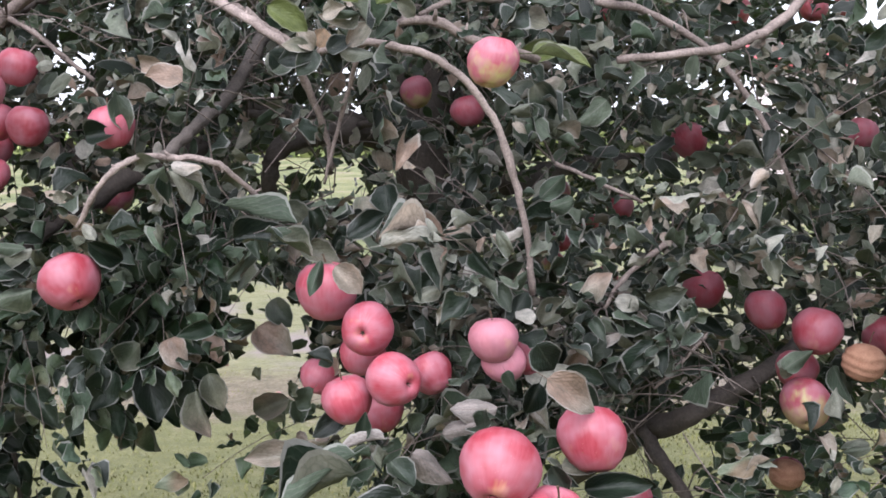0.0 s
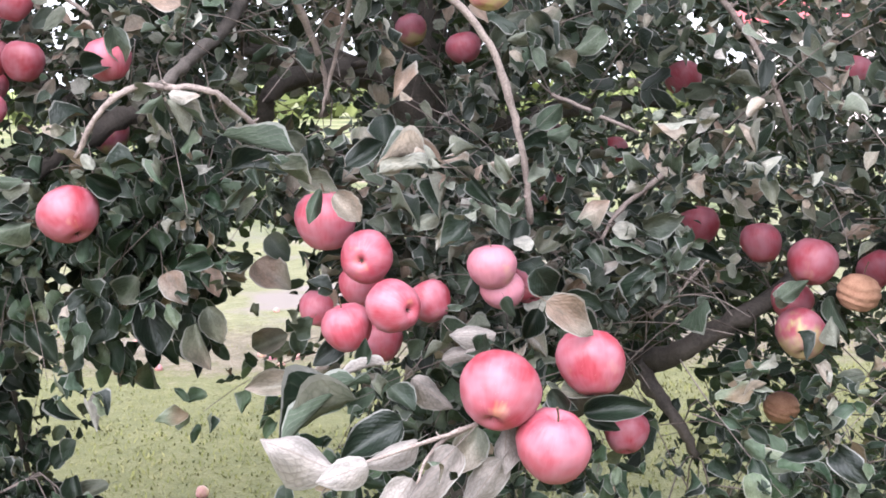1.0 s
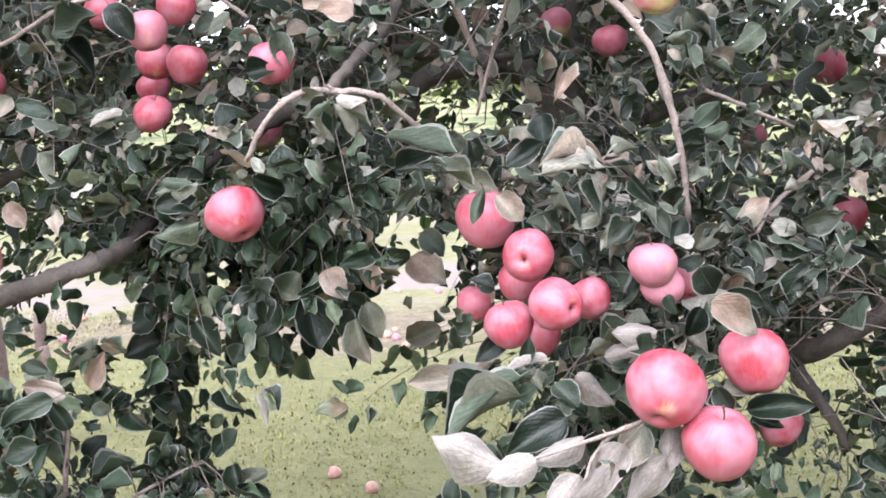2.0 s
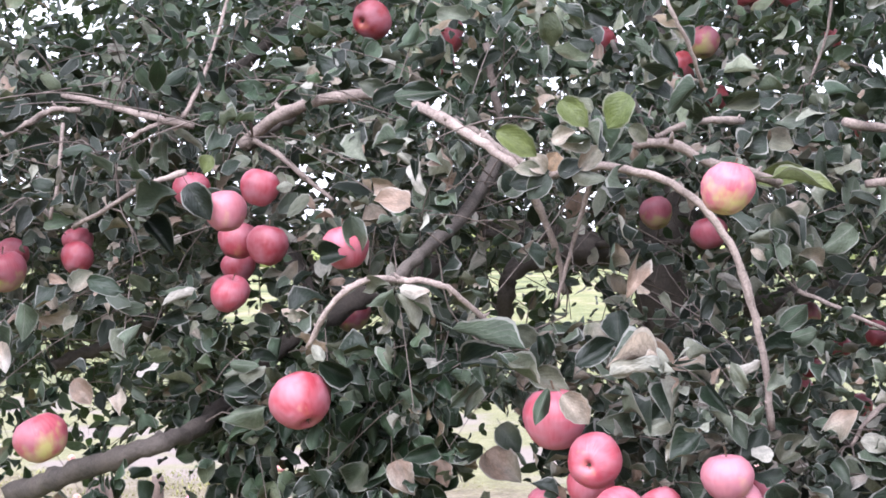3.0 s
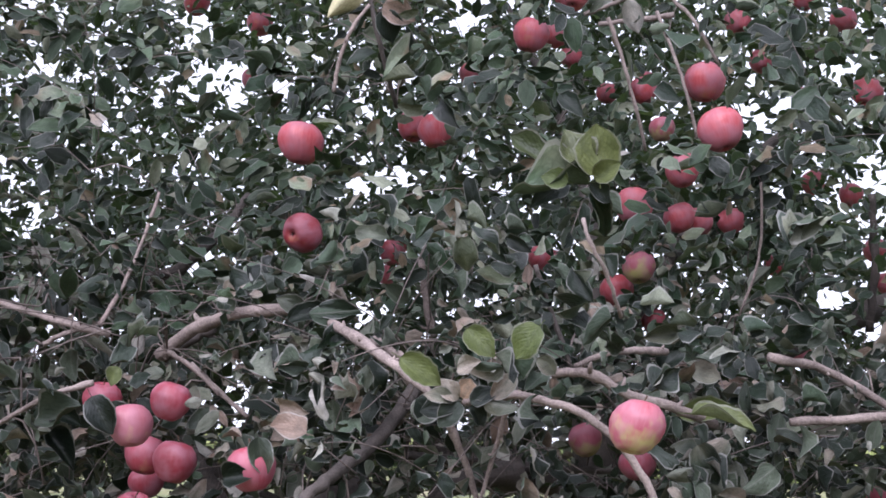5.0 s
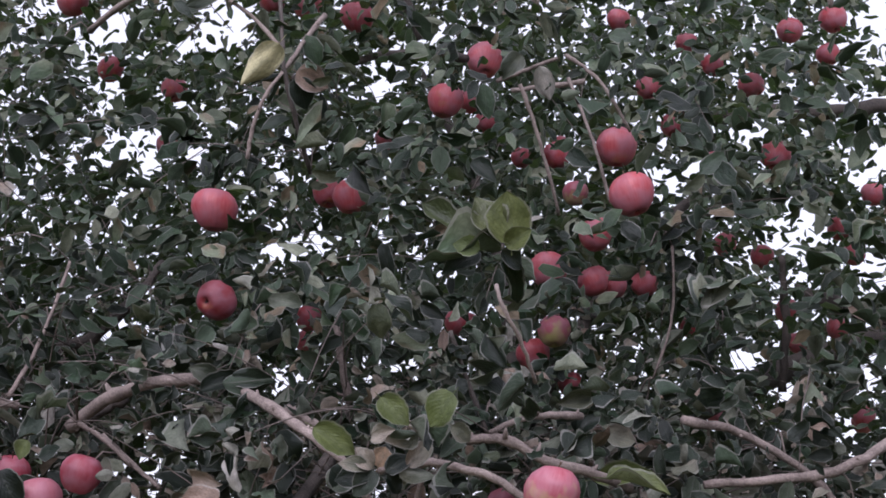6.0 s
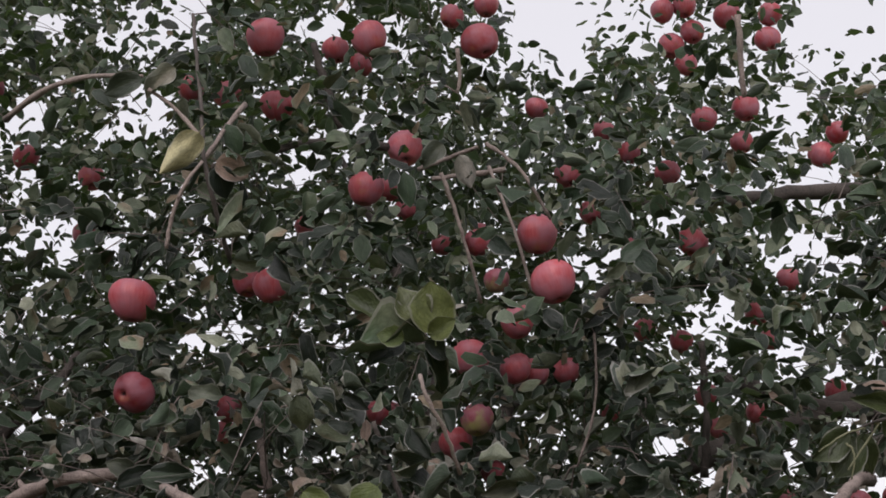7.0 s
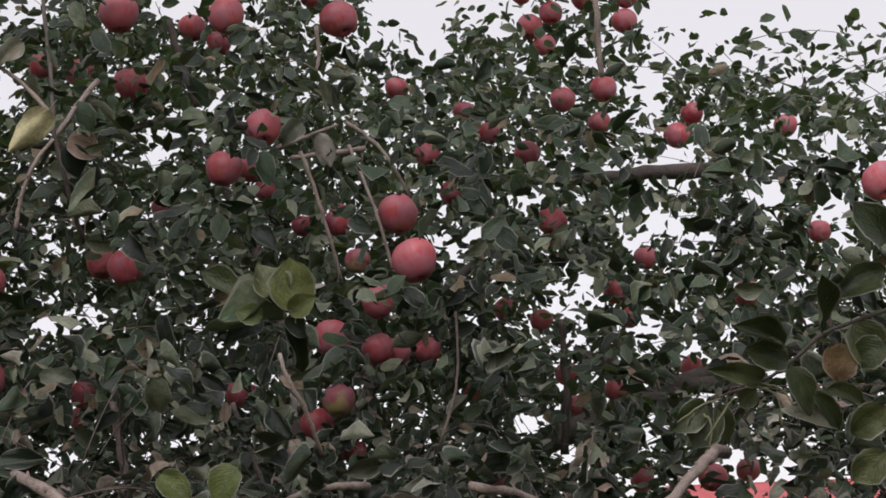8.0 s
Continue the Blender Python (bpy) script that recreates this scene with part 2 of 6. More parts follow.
def ground_material():
    m, n, l, p = material("lawn_soil")
    tc = n.new("ShaderNodeTexCoord").outputs["Object"]
    a, b, c = noise_node(n, 0.7, 5), noise_node(n, 7, 5, 0.75), noise_node(n, 60, 3, 0.8)
    for t in (a, b, c):
        l.new(tc, t.inputs["Vector"])
    grass = ramp(n, [(0.34, (0.1, 0.106, 0.033)), (0.5, (0.152, 0.15, 0.053)), (0.64, (0.225, 0.208, 0.09))])
    l.new(maths(n, l, "MULTIPLY", maths(n, l, "ADD", b.outputs[0], c.outputs[0]), 0.5), grass.inputs[0])
    dry = ramp(n, [(0.36, (0.07, 0.055, 0.035)), (0.5, (0.17, 0.125, 0.09)), (0.64, (0.3, 0.23, 0.18))])
    l.new(maths(n, l, "MULTIPLY", maths(n, l, "ADD", b.outputs[0], c.outputs[0]), 0.5), dry.inputs[0])
    sep = n.new("ShaderNodeSeparateXYZ")
    l.new(tc, sep.inputs[0])
    wander = maths(n, l, "ADD", maths(n, l, "MULTIPLY", b.outputs[0], 1.6), maths(n, l, "MULTIPLY", a.outputs[0], 2.4))
    row = maths(n, l, "ADD", sep.outputs[1], wander)
    # a littered strip under the next row, pale thin grass with bare patches behind it
    strip = ramp(n, [(0.455, (0, 0, 0)), (0.475, (1, 1, 1)), (0.51, (1, 1, 1)), (0.54, (0, 0, 0))])
    l.new(maths(n, l, "MULTIPLY", row, 0.05), strip.inputs[0])
    thin = ramp(n, [(0.47, (0, 0, 0)), (0.54, (1, 1, 1))])
    l.new(maths(n, l, "MULTIPLY", row, 0.05), thin.inputs[0])
    bare = ramp(n, [(0.5, (0, 0, 0)), (0.58, (1, 1, 1))])
    l.new(a.outputs[0], bare.inputs[0])
    straw = ramp(n, [(0.36, (0.11, 0.115, 0.045)), (0.5, (0.2, 0.19, 0.09)), (0.64, (0.28, 0.255, 0.15))])
    l.new(maths(n, l, "MULTIPLY", maths(n, l, "ADD", b.outputs[0], c.outputs[0]), 0.5), straw.inputs[0])
    col = mix_rgb(n, l, thin.outputs[0], grass.outputs[0], straw.outputs[0])
    col = mix_rgb(n, l, maths(n, l, "MULTIPLY", bare.outputs[0], thin.outputs[0]), col, (0.24, 0.195, 0.172))
    col = mix_rgb(n, l, maths(n, l, "MULTIPLY", strip.outputs[0], 0.75), col, dry.outputs[0])
    far = ramp(n, [(0.11, (0, 0, 0)), (0.16, (1, 1, 1))])
    l.new(maths(n, l, "MULTIPLY", sep.outputs[1], 0.01), far.inputs[0])
    # the rows beyond: grass lanes between strips of straw and bare earth
    lane = n.new("ShaderNodeVectorMath")
    lane.operation = "MULTIPLY"
    l.new(tc, lane.inputs[0])
    lane.inputs[1].default_value = (0.5, 0.3, 1.0)
    streak = noise_node(n, 1.0, 6, 0.7)
    l.new(lane.outputs[0], streak.inputs["Vector"])
    beyond = ramp(n, [(0.34, (0.045, 0.06, 0.02)), (0.46, (0.13, 0.145, 0.05)), (0.56, (0.2, 0.195, 0.08)), (0.66, (0.27, 0.215, 0.15))])
    l.new(streak.outputs[0], beyond.inputs[0])
    col = mix_rgb(n, l, far.outputs[0], col, beyond.outputs[0])
    l.new(col, p.inputs["Base Color"])
    p.inputs["Roughness"].default_value = 0.95
    bump(n, l, maths(n, l, "ADD", b.outputs[0], c.outputs[0]), 1.0, 0.03, p)
    return m


def blade_material():
    m, n, l, p = material("grass_blades")
    r = ramp(n, [(0, (0.095, 0.103, 0.03)), (0.4, (0.135, 0.137, 0.044)), (0.8, (0.18, 0.175, 0.064)), (1, (0.24, 0.22, 0.1))])
    l.new(n.new("ShaderNodeNewGeometry").outputs["Random Per Island"], r.inputs[0])
    l.new(r.outputs[0], p.inputs["Base Color"])
    p.inputs["Roughness"].default_value = 0.8
    p.inputs["Specular IOR Level"].default_value = 0.15
    return m


# ---- builders ----
def mesh_object(name, verts, faces, mats, parent=None, smooth=True, index=None, uv=None):
    me = bpy.data.meshes.new(name)
    me.from_pydata(verts, [], faces)
    for m in mats:
        me.materials.append(m)
    if index is not None:
        me.polygons.foreach_set("material_index", np.asarray(index, dtype=np.int32))
    if smooth:
        me.polygons.foreach_set("use_smooth", np.ones(len(me.polygons), dtype=bool))
    if uv is not None:
        me.uv_layers.new(name="UVMap").data.foreach_set("uv", np.asarray(uv, dtype=np.float32).ravel())
    me.update()
    ob = new(name, me)
    ob.parent = parent
    return ob


def spline(points, steps):
    """A smooth line through the points."""
    p = [Vector(q) for q in points]
    p = [p[0] * 2 - p[1]] + p + [p[-1] * 2 - p[-2]]
    line = []
    for i in range(1, len(p) - 2):
        a, b, c, d = p[i - 1:i + 3]
        for k in range(steps):
            t = k / steps
            line.append(0.5 * (2 * b + (c - a) * t + (2 * a - 5 * b + 4 * c - d) * t * t + (3 * b - a - 3 * c + d) * t ** 3))
    line.append(p[-2])
    return line


def tube(line, radii, sides, rough=0.0, seed=0.0):
    """Vertices and faces of a round, slightly knobbly shoot along a line."""
    verts, faces = [], []
    ref = Vector((0.31, 0.23, 0.92))
    for i, q in enumerate(line):
        d = (line[min(i + 1, len(line) - 1)] - line[max(i - 1, 0)]).normalized()
        u = d.cross(ref)
        if u.length < 0.05:
            u = d.cross(Vector((1, 0, 0)))
        u.normalize()
        w = d.cross(u)
        for k in range(sides):
            a = 2 * math.pi * k / sides
            r = radii[i] * (1 + rough * noise.noise(Vector((q.x * 40 + k * 1.7 + seed, q.y * 40, q.z * 40))))
            verts.append(q + (u * math.cos(a) + w * math.sin(a)) * r)
    n = len(line)
    for i in range(n - 1):
        for k in range(sides):
            j = (k + 1) % sides
            faces.append((i * sides + k, i * sides + j, (i + 1) * sides + j, (i + 1) * sides + k))
    faces.append(tuple(range(sides))[::-1])
    faces.append(tuple((n - 1) * sides + k for k in range(sides)))
    return verts, faces


VIEWPOINT = np.array((0.05, 0.05, 1.52))   # about where the camera stands
FRUIT, WOOD = [], []                  # kept clear of leaves towards the camera, to fit its view

tree = tagged(new("apple_tree"), "spreading old apple tree with dark leaves and heavy red fruit", "tree")
tree.location = (0.02, 2.95, 0)


def hung(ob):
    """Makes ob a part of the tree without moving it."""
    ob.parent = tree
    ob.matrix_parent_inverse = Matrix.Translation(-tree.location)
    return ob


def limb(name, points, r0, r1, bark, clear=True, bare=False):
    line = spline(points, 5)
    k = len(line) - 1
    wob = 0.13 * min(r0, r1) + 0.0002
    for i in range(1, k):
        line[i] += Vector((random.gauss(0, wob), random.gauss(0, wob), random.gauss(0, wob)))
    radii = []
    for i in range(k + 1):
        r = r0 + (r1 - r0) * i / k
        if random.random() < 0.2:
            r *= 1.22
        radii.append(r)
    v, f = tube(line, radii, 10 if max(r0, r1) > 0.012 else 7, 0.3 if bark == "limb" else 0.16, random.random() * 50)
    if bark == "twig":
        # buds and short fruiting spurs
        for i in range(1, k):
            if random.random() < 0.22:
                d = Vector((random.gauss(0, 1), random.gauss(0, 1), random.gauss(0.3, 1))).normalized()
                h = radii[i] * random.choice((1.5, 1.7, 1.9, 3.0))
                sv, sf = tube([line[i], line[i] + d * h * 0.7, line[i] + d * h + Vector((0, 0, h * 0.15))], [radii[i] * 0.6, radii[i] * 0.42, radii[i] * 0.2], 5)
                f.extend(tuple(len(v) + q for q in g) for g in sf)
                v.extend(sv)
    ob = hung(mesh_object(name, v, f, [BARK[bark]]))
    WOOD.extend((q, max(r0, r1), 0.0 if not clear else 0.97 if bare else 0.88 if bark == "twig" else 0.65) for q in line)
    return ob


# the unit leaf: an upper and a lower skin
def leaf_shape(nl, nw, fold, curl, wave, seed, broad=0.75, stalk=0.0):
    rnd = random.Random(seed)
    cup, swing = rnd.uniform(-2.0, 2.4) * wave, rnd.uniform(-0.1, 0.1)
    ph = rnd.random() * 6
    top, uv = [], []
    for i in range(nl + 1):
        # stations lie closer together at both rounded ends
        u = i / nl if not stalk else max(0, i - 1) / (nl - 1)
        b = 0.4 * u + 0.6 * (0.5 - 0.5 * math.cos(math.pi * u))
        s = stalk + (1 - stalk) * b if i or not stalk else 0.0
        half = 0.5 * math.sin(math.pi * b ** broad) ** (0.5 + 0.38 * b) * (1.06 - 0.12 * b) if 0 < b < 1 else 0.0
        half = half * rnd.uniform(0.95, 1.05) + (0.012 if b <= 0 else 0.004)
        x = s - 0.17 * curl * curl * s ** 3
        z = -0.5 * curl * s * s
        for j in range(nw + 1):
            v = j / nw * 2 - 1
            rim = abs(v) ** 1.6
            edge = half * (1 + (rnd.uniform(-0.045, 0.045) if abs(v) == 1 else 0))
            h = z + fold * abs(v) ** 1.35 * half + wave * rim * math.sin(8 * s + ph + (1.9 if v > 0 else 0)) * 0.55 * min(1, half * 3)
            h += rnd.uniform(-1, 1) * wave * 0.07 * (half > 0.05) - cup * max(0.0, abs(v) - 0.5) * half * (1.5 + math.sin(5 * s + ph))
            top.append((x, v * edge * (1 - 0.12 * abs(cup) * (abs(v) > 0.9)) + swing * s * s, h))
            uv.append((s, j / nw))
    # the lower skin lies just beneath, with a rim of its own, so that the edge stays crisp
    verts = list(top)
    m = len(top)
    for k, (x, y, z) in enumerate(top):
        i, j = divmod(k, nw + 1)
        verts.append((x, y, z - (0.012 if 0 < i < nl and 0 < j < nw else 0.003)))
        uv.append(uv[k])
    faces, index = [], []
    for i in range(nl):
        for j in range(nw):
            a, b = i * (nw + 1) + j, i * (nw + 1) + j + 1
            c, d = b + nw + 1, a + nw + 1
            faces.append((a, d, c, b))
            index.append(0)
            faces.append((m + a, m + b, m + c, m + d))
            index.append(1)
    # make the upper skin face upwards
    faces = [f[::-1] for f in faces]
    return np.array(verts), np.array(faces), np.array(index), np.array(uv)


SHAPES = [leaf_shape(13, 6, f, c, w, i, b, 0.17) for i, (f, c, w, b) in enumerate([(0.35, 0.4, 0.12, 0.82), (0.2, 0.6, 0.16, 0.9), (0.7, 0.3, 0.16, 0.8), (0.4, -0.4, 0.18, 0.88), (1.0, 0.6, 0.28, 0.84), (0.5, 1.1, 0.3, 0.8), (1.5, 0.6, 0.3, 0.82), (0.5, 0.3, 0.4, 0.9)])]
PLAIN = [leaf_shape(5, 2, f, c, w, 20 + i, b) for i, (f, c, w, b) in enumerate([(0.3, 0.5, 0.12, 0.85), (0.1, 0.9, 0.16, 0.9), (0.6, 0.4, 0.12, 0.82), (0.25, 1.2, 0.18, 0.86), (0.4, -0.6, 0.15, 0.9), (0.9, 0.7, 0.15, 0.82), (0.1, 0.4, 0.25, 0.95), (-0.4, 0.5, 0.14, 0.88), (0.5, 0.8, 0.2, 0.9)])]
FAR = [leaf_shape(4, 2, f, c, w, 40 + i, b) for i, (f, c, w, b) in enumerate([(0.3, 0.4, 0.1, 0.85), (0.1, 0.9, 0.14, 0.9), (0.7, 0.3, 0.12, 0.82), (-0.3, 0.5, 0.1, 0.88), (0.4, -0.5, 0.14, 0.92)])]
TINY = [leaf_shape(4, 2, f, c, w, 60 + i, b) for i, (f, c, w, b) in enumerate([(0.25, 0.4, 0.08, 0.85), (0.5, -0.35, 0.1, 0.9), (0.1, 0.6, 0.1, 0.88)])]


def one_skin(shape, skin):
    """The same leaf with the skin that faces out alone, for the inside of the crown."""
    v, f, i, u = shape
    f = f[i == 0]
    m = len(v) // 2
    return v[:m], f, np.full(len(f), skin), u[:m]


INNER = [one_skin(s, k) for s in TINY for k in (0, 1)]
CRUMPLED = [leaf_shape(7, 4, f, c, w, 80 + i, b) for i, (f, c, w, b) in enumerate([(0.4, 0.6, 0.26, 0.82), (0.7, 1.0, 0.32, 0.9), (0.9, -0.3, 0.3, 0.84), (0.2, 1.4, 0.34, 0.86), (0.5, -0.8, 0.36, 0.9), (1.2, 0.7, 0.28, 0.85), (0.1, 0.4, 0.44, 0.95), (-0.4, 0.4, 0.38, 0.9), (-0.6, 1.0, 0.3, 0.86), (0.5, 1.6, 0.42, 0.9)])]
LEAF_MESH = {}


def leaf_frame(base, tip, width, up):
    base = Vector(base) - (Vector(tip) - Vector(base)) * 0.2   # room for the stalk
    d = Vector(tip) - base
    ln = d.length
    x = d / ln
    y = Vector(up).cross(x)
    if y.length < 0.02:
        y = Vector((1, 0.2, 0)).cross(x)
    y.normalize()
    z = x.cross(y)
    m = Matrix((x * ln, y * width * 1.04, z * ln * 0.8)).transposed().to_4x4()
    m.translation = base
    return m


def leaf(base, tip, width, up, tone="green", shape=None):
    k = random.choice((1, 2, 3, 7) if tone == "pale" else (0, 1, 3) if tone == "fresh" else (0, 1, 2, 3, 4, 7) if shape is None else (4, 5, 6, 7, 2))
    if (k, tone) not in LEAF_MESH:
        v, f, idx, uv = SHAPES[k]
        ob = mesh_object("leaf", v.tolist(), f.tolist(), [LEAF_TOP[tone], LEAF_UNDER[tone]], index=idx, uv=uv[f.ravel()])
        LEAF_MESH[k, tone] = ob.data
    else:
        ob = new("leaf", LEAF_MESH[k, tone])
    ob.matrix_basis = leaf_frame(base, tip, width, up)
    return hung(ob)


# the apple: a lathed, slightly lobed body about its core, stem at +z
def apple_mesh(name, seed, skin):
    rnd = random.Random(seed)
    prof = [(0.02, 0.30), (0.10, 0.335), (0.2, 0.43), (0.33, 0.475), (0.6, 0.42), (0.84, 0.24), (0.97, 0.02), (0.99, -0.16), (0.9, -0.42), (0.72, -0.66), (0.5, -0.82), (0.32, -0.875), (0.17, -0.83), (0.07, -0.73), (0.015, -0.7)]
    prof = [(r, z * 1.3 + 0.22) for r, z in prof]
    sides, verts, faces = 26, [], []
    lop, ph, tall = rnd.uniform(0.02, 0.07), rnd.random() * 6, rnd.uniform(0.92, 1.04)
    for r, z in prof:
        for k in range(sides):
            a = 2 * math.pi * k / sides
            rr = r * (1 + 0.022 * math.cos(5 * a + ph) * (0.4 + abs(z)) + 0.03 * math.cos(2 * a + 2 * ph))
            verts.append((rr * math.cos(a) + lop * z, rr * math.sin(a), z * tall + lop * 0.8 * r * math.cos(a + ph)))
    n = len(prof)
    for i in range(n - 1):
        for k in range(sides):
            j = (k + 1) % sides
            faces.append(((i + 1) * sides + k, (i + 1) * sides + j, i * sides + j, i * sides + k))
    faces.append(tuple(range(sides)))
    faces.append(tuple((n - 1) * sides + k for k in range(sides))[::-1])
    me = bpy.data.meshes.new(name)
    me.from_pydata(verts, [], faces)
    me.materials.append(skin)
    me.polygons.foreach_set("use_smooth", np.ones(len(me.polygons), dtype=bool))
    me.update()
    return me


APPLES = {tone: [apple_mesh("apple", 10 * i + len(tone), SKIN[tone]) for i in range(5)] for tone in SKIN}
stem_line = spline([(0, 0, 0.58), (0.02, 0.01, 0.85), (0.1, 0.03, 1.12)], 3)
sv, sf = tube(stem_line, [0.03] * 6 + [0.045], 6)
STEM_MESH = bpy.data.meshes.new("stem")
STEM_MESH.from_pydata(sv, [], sf)
STEM_MESH.materials.append(STEM)
cv, cf = [(0, 0, -0.68)], []
for k in range(10):
    a = 2 * math.pi * k / 10
    r, z = (0.12, -0.86) if k % 2 else (0.05, -0.72)
    cv.append((r * math.cos(a), r * math.sin(a), z))
    cf.append((0, 1 + (k + 1) % 10, 1 + k))
CALYX_MESH = bpy.data.meshes.new("calyx")
CALYX_MESH.from_pydata(cv, [], cf)
CALYX_MESH.materials.append(CALYX)
LABELS = {"dull": "fallen brownish-pink apple lying in the dry grass", "red": "ripe pinkish-red apple hanging from a leafy twig", "crimson": "ripe crimson apple hanging high in the crown", "pale": "pale pink apple with yellow blush hanging from twig", "green": "half-ripe red apple with yellow-green patches on twig"}


def apple(place, size, calyx, tone="red", group="apples on the tree", label=None):
    """An apple whose calyx end points along calyx."""
    if tone == "red" and place[2] > 1.75:
        tone = "crimson"   # brighter copy of the red skin, with the lighter exposure painted in
    ob = new("apple", random.choice(APPLES[tone]))
    r = size / 2
    q = Vector(calyx).normalized().to_track_quat("-Z", "Y") @ Euler((0, 0, random.uniform(0, 6.28))).to_quaternion()
    ob.matrix_basis = Matrix.LocRotScale(Vector(place), q, (r, r, r))
    for name, me in (("stem", STEM_MESH), ("calyx", CALYX_MESH)):
        p = new(name, me)
        p.parent = ob
    tagged(ob, label or LABELS[tone], "apple", group)
    if group == "apples on the tree":
        FRUIT.append((*place, r))
    return ob


def shrivelled_apple(place, width, height):
    """A dried-up fruit: a squat body with wavy wrinkles running round it."""
    rows, sides, verts, faces = 48, 30, [], []
    for i in range(rows + 1):
        t = i / rows
        r0, z0 = math.sin(math.pi * t) ** 0.8, -math.cos(math.pi * t)
        for k in range(sides):
            a = 2 * math.pi * k / sides
            fold = math.sin(t * 40 + 0.8 * math.sin(2 * a + 3 * z0) + 0.35 * math.sin(5 * a))
            r = r0 * (1 + 0.03 * fold + 0.06 * math.sin(2 * a + 1))
            verts.append((r * width / 2 * math.cos(a), r * width / 2 * math.sin(a), z0 * height / 2))
    for i in range(rows):
        for k in range(sides):
            j = (k + 1) % sides
            faces.append((i * sides + k, i * sides + j, (i + 1) * sides + j, (i + 1) * sides + k))
    ob = mesh_object("shrivelled_apple", verts, faces, [DRIED])
    ob.matrix_basis = Matrix.Translation(place) @ pose(0, 0, 0, 12, 8, 30)
    st = new("stem", STEM_MESH)
    st.parent = ob
    st.matrix_basis = Matrix.Translation((0, 0, height * 0.2)) @ Matrix.Scale(width / 2, 4)
    tagged(ob, "wrinkled orange-brown dried apple still on its twig", "apple", "dried apples")
    FRUIT.append((*place, width / 2))
    return ob


DRIED = bark_material("dried_apple_skin", (0.33, 0.15, 0.09), (0.52, 0.29, 0.19), 50)
POST = bark_material("weathered_post_wood", (0.045, 0.03, 0.027), (0.17, 0.12, 0.1), 12)


def wooden_post(x, y, height, width, lean, label):
    """A rough round post, sunk a little into the ground."""
    line = spline([(0, 0, -0.1), (lean * 0.5, 0.01, height * 0.5), (lean, 0, height)], 5)
    v, f = tube(line, [width / 2 * (1.12 - 0.02 * i) for i in range(len(line))], 12, 0.12, x)
    ob = mesh_object("wooden_post", v, f, [POST])
    ob.location = (x, y, 0)
    return tagged(ob, label, "post", "posts of the next row")


# ---- ground ----
gv, gf = [], []
xs = [-400, -60, -20, -8, -4, -2, 0, 2, 4, 8, 20, 60, 400]
ys = [-300, -40, -8, 0, 2, 4, 6, 8, 11, 16, 30, 80, 500]
for y in ys:
    for x in xs:
        near = abs(x) < 10 and -2 < y < 14
        gv.append((x, y, 0.03 * noise.noise(Vector((x * 0.7, y * 0.7, 0))) if near else 0.0))
w = len(xs)
for j in range(len(ys) - 1):
    for i in range(w - 1):
        gf.append((j * w + i, j * w + i + 1, (j + 1) * w + i + 1, (j + 1) * w + i))
ground = tagged(mesh_object("ground", gv, gf, [ground_material()]), "mown orchard lawn with a worn dry strip", "lawn", kind="structure")

rng = np.random.default_rng(5)
N = 46000
gx = rng.uniform(-4.2, 3.2, N)
gy = 3.6 + 5.2 * rng.random(N) ** 1.25
tuft = np.array([noise.noise(Vector((a * 3.0, b * 3.0, 4.0))) for a, b in zip(gx, gy)])
keep = tuft > -0.25 - 0.2 * rng.random(N)
gx, gy, tuft = gx[keep], gy[keep], tuft[keep]
n = len(gx)
h = 0.008 + 0.012 * rng.random(n) + 0.014 * np.clip(tuft, 0, 1)
az, lean, wd = rng.uniform(0, 6.28, n), rng.uniform(0.4, 2.0, n), rng.uniform(0.002, 0.0045, n)
bx, by = np.cos(az), np.sin(az)
base = np.stack([gx, gy, np.full(n, -0.005)], 1)
side = np.stack([-by, bx, np.zeros(n)], 1) * wd[:, None]
mid = base + np.stack([bx * lean * h * 0.35, by * lean * h * 0.35, h * 0.62], 1)
tip = base + np.stack([bx * lean * h, by * lean * h, h], 1)
verts = np.stack([base - side, base + side, mid + side * 0.8, mid - side * 0.8, tip], 1).reshape(-1, 3)
k5 = np.arange(n)[:, None] * 5
quads = (k5 + np.array([0, 1, 2, 3])).tolist()
tris = (k5 + np.array([3, 2, 4])).tolist()
tagged(mesh_object("grass", verts.tolist(), quads + tris, [blade_material()]), "short yellowish-green grass blades of the orchard lawn", "grass", kind="stuff")

# ---- trunk and limbs ----
limb("trunk", [(0.12, 2.98, -0.05), (0.1, 2.95, 0.3), (0.05, 2.93, 0.75), (0.0, 2.9, 1.2), (-0.03, 2.9, 1.5), (-0.02, 2.92, 1.85)], 0.085, 0.05, "limb", False)
limb("limb", [(-0.02, 2.92, 1.8), (-0.12, 3.1, 2.2), (-0.3, 3.4, 2.6)], 0.022, 0.007, "limb", False)
limb("limb", [(-0.01, 2.92, 1.75), (0.2, 3.2, 2.1), (0.46, 3.5, 2.4)], 0.02, 0.007, "limb", False)
limb("limb", [(0.05, 2.93, 0.75), (0.1, 2.8, 0.85), (0.2, 2.6, 0.95)], 0.04, 0.026, "limb", False)
limb("limb", [(-0.02, 2.92, 1.45), (-0.2, 2.85, 1.5), (-0.38, 2.8, 1.55)], 0.032, 0.024, "limb", False)
limb("limb", [(0.0, 2.9, 1.5), (0.3, 3.1, 1.75), (0.9, 3.4, 2.0), (1.5, 3.6, 2.2)], 0.034, 0.018, "limb", False)
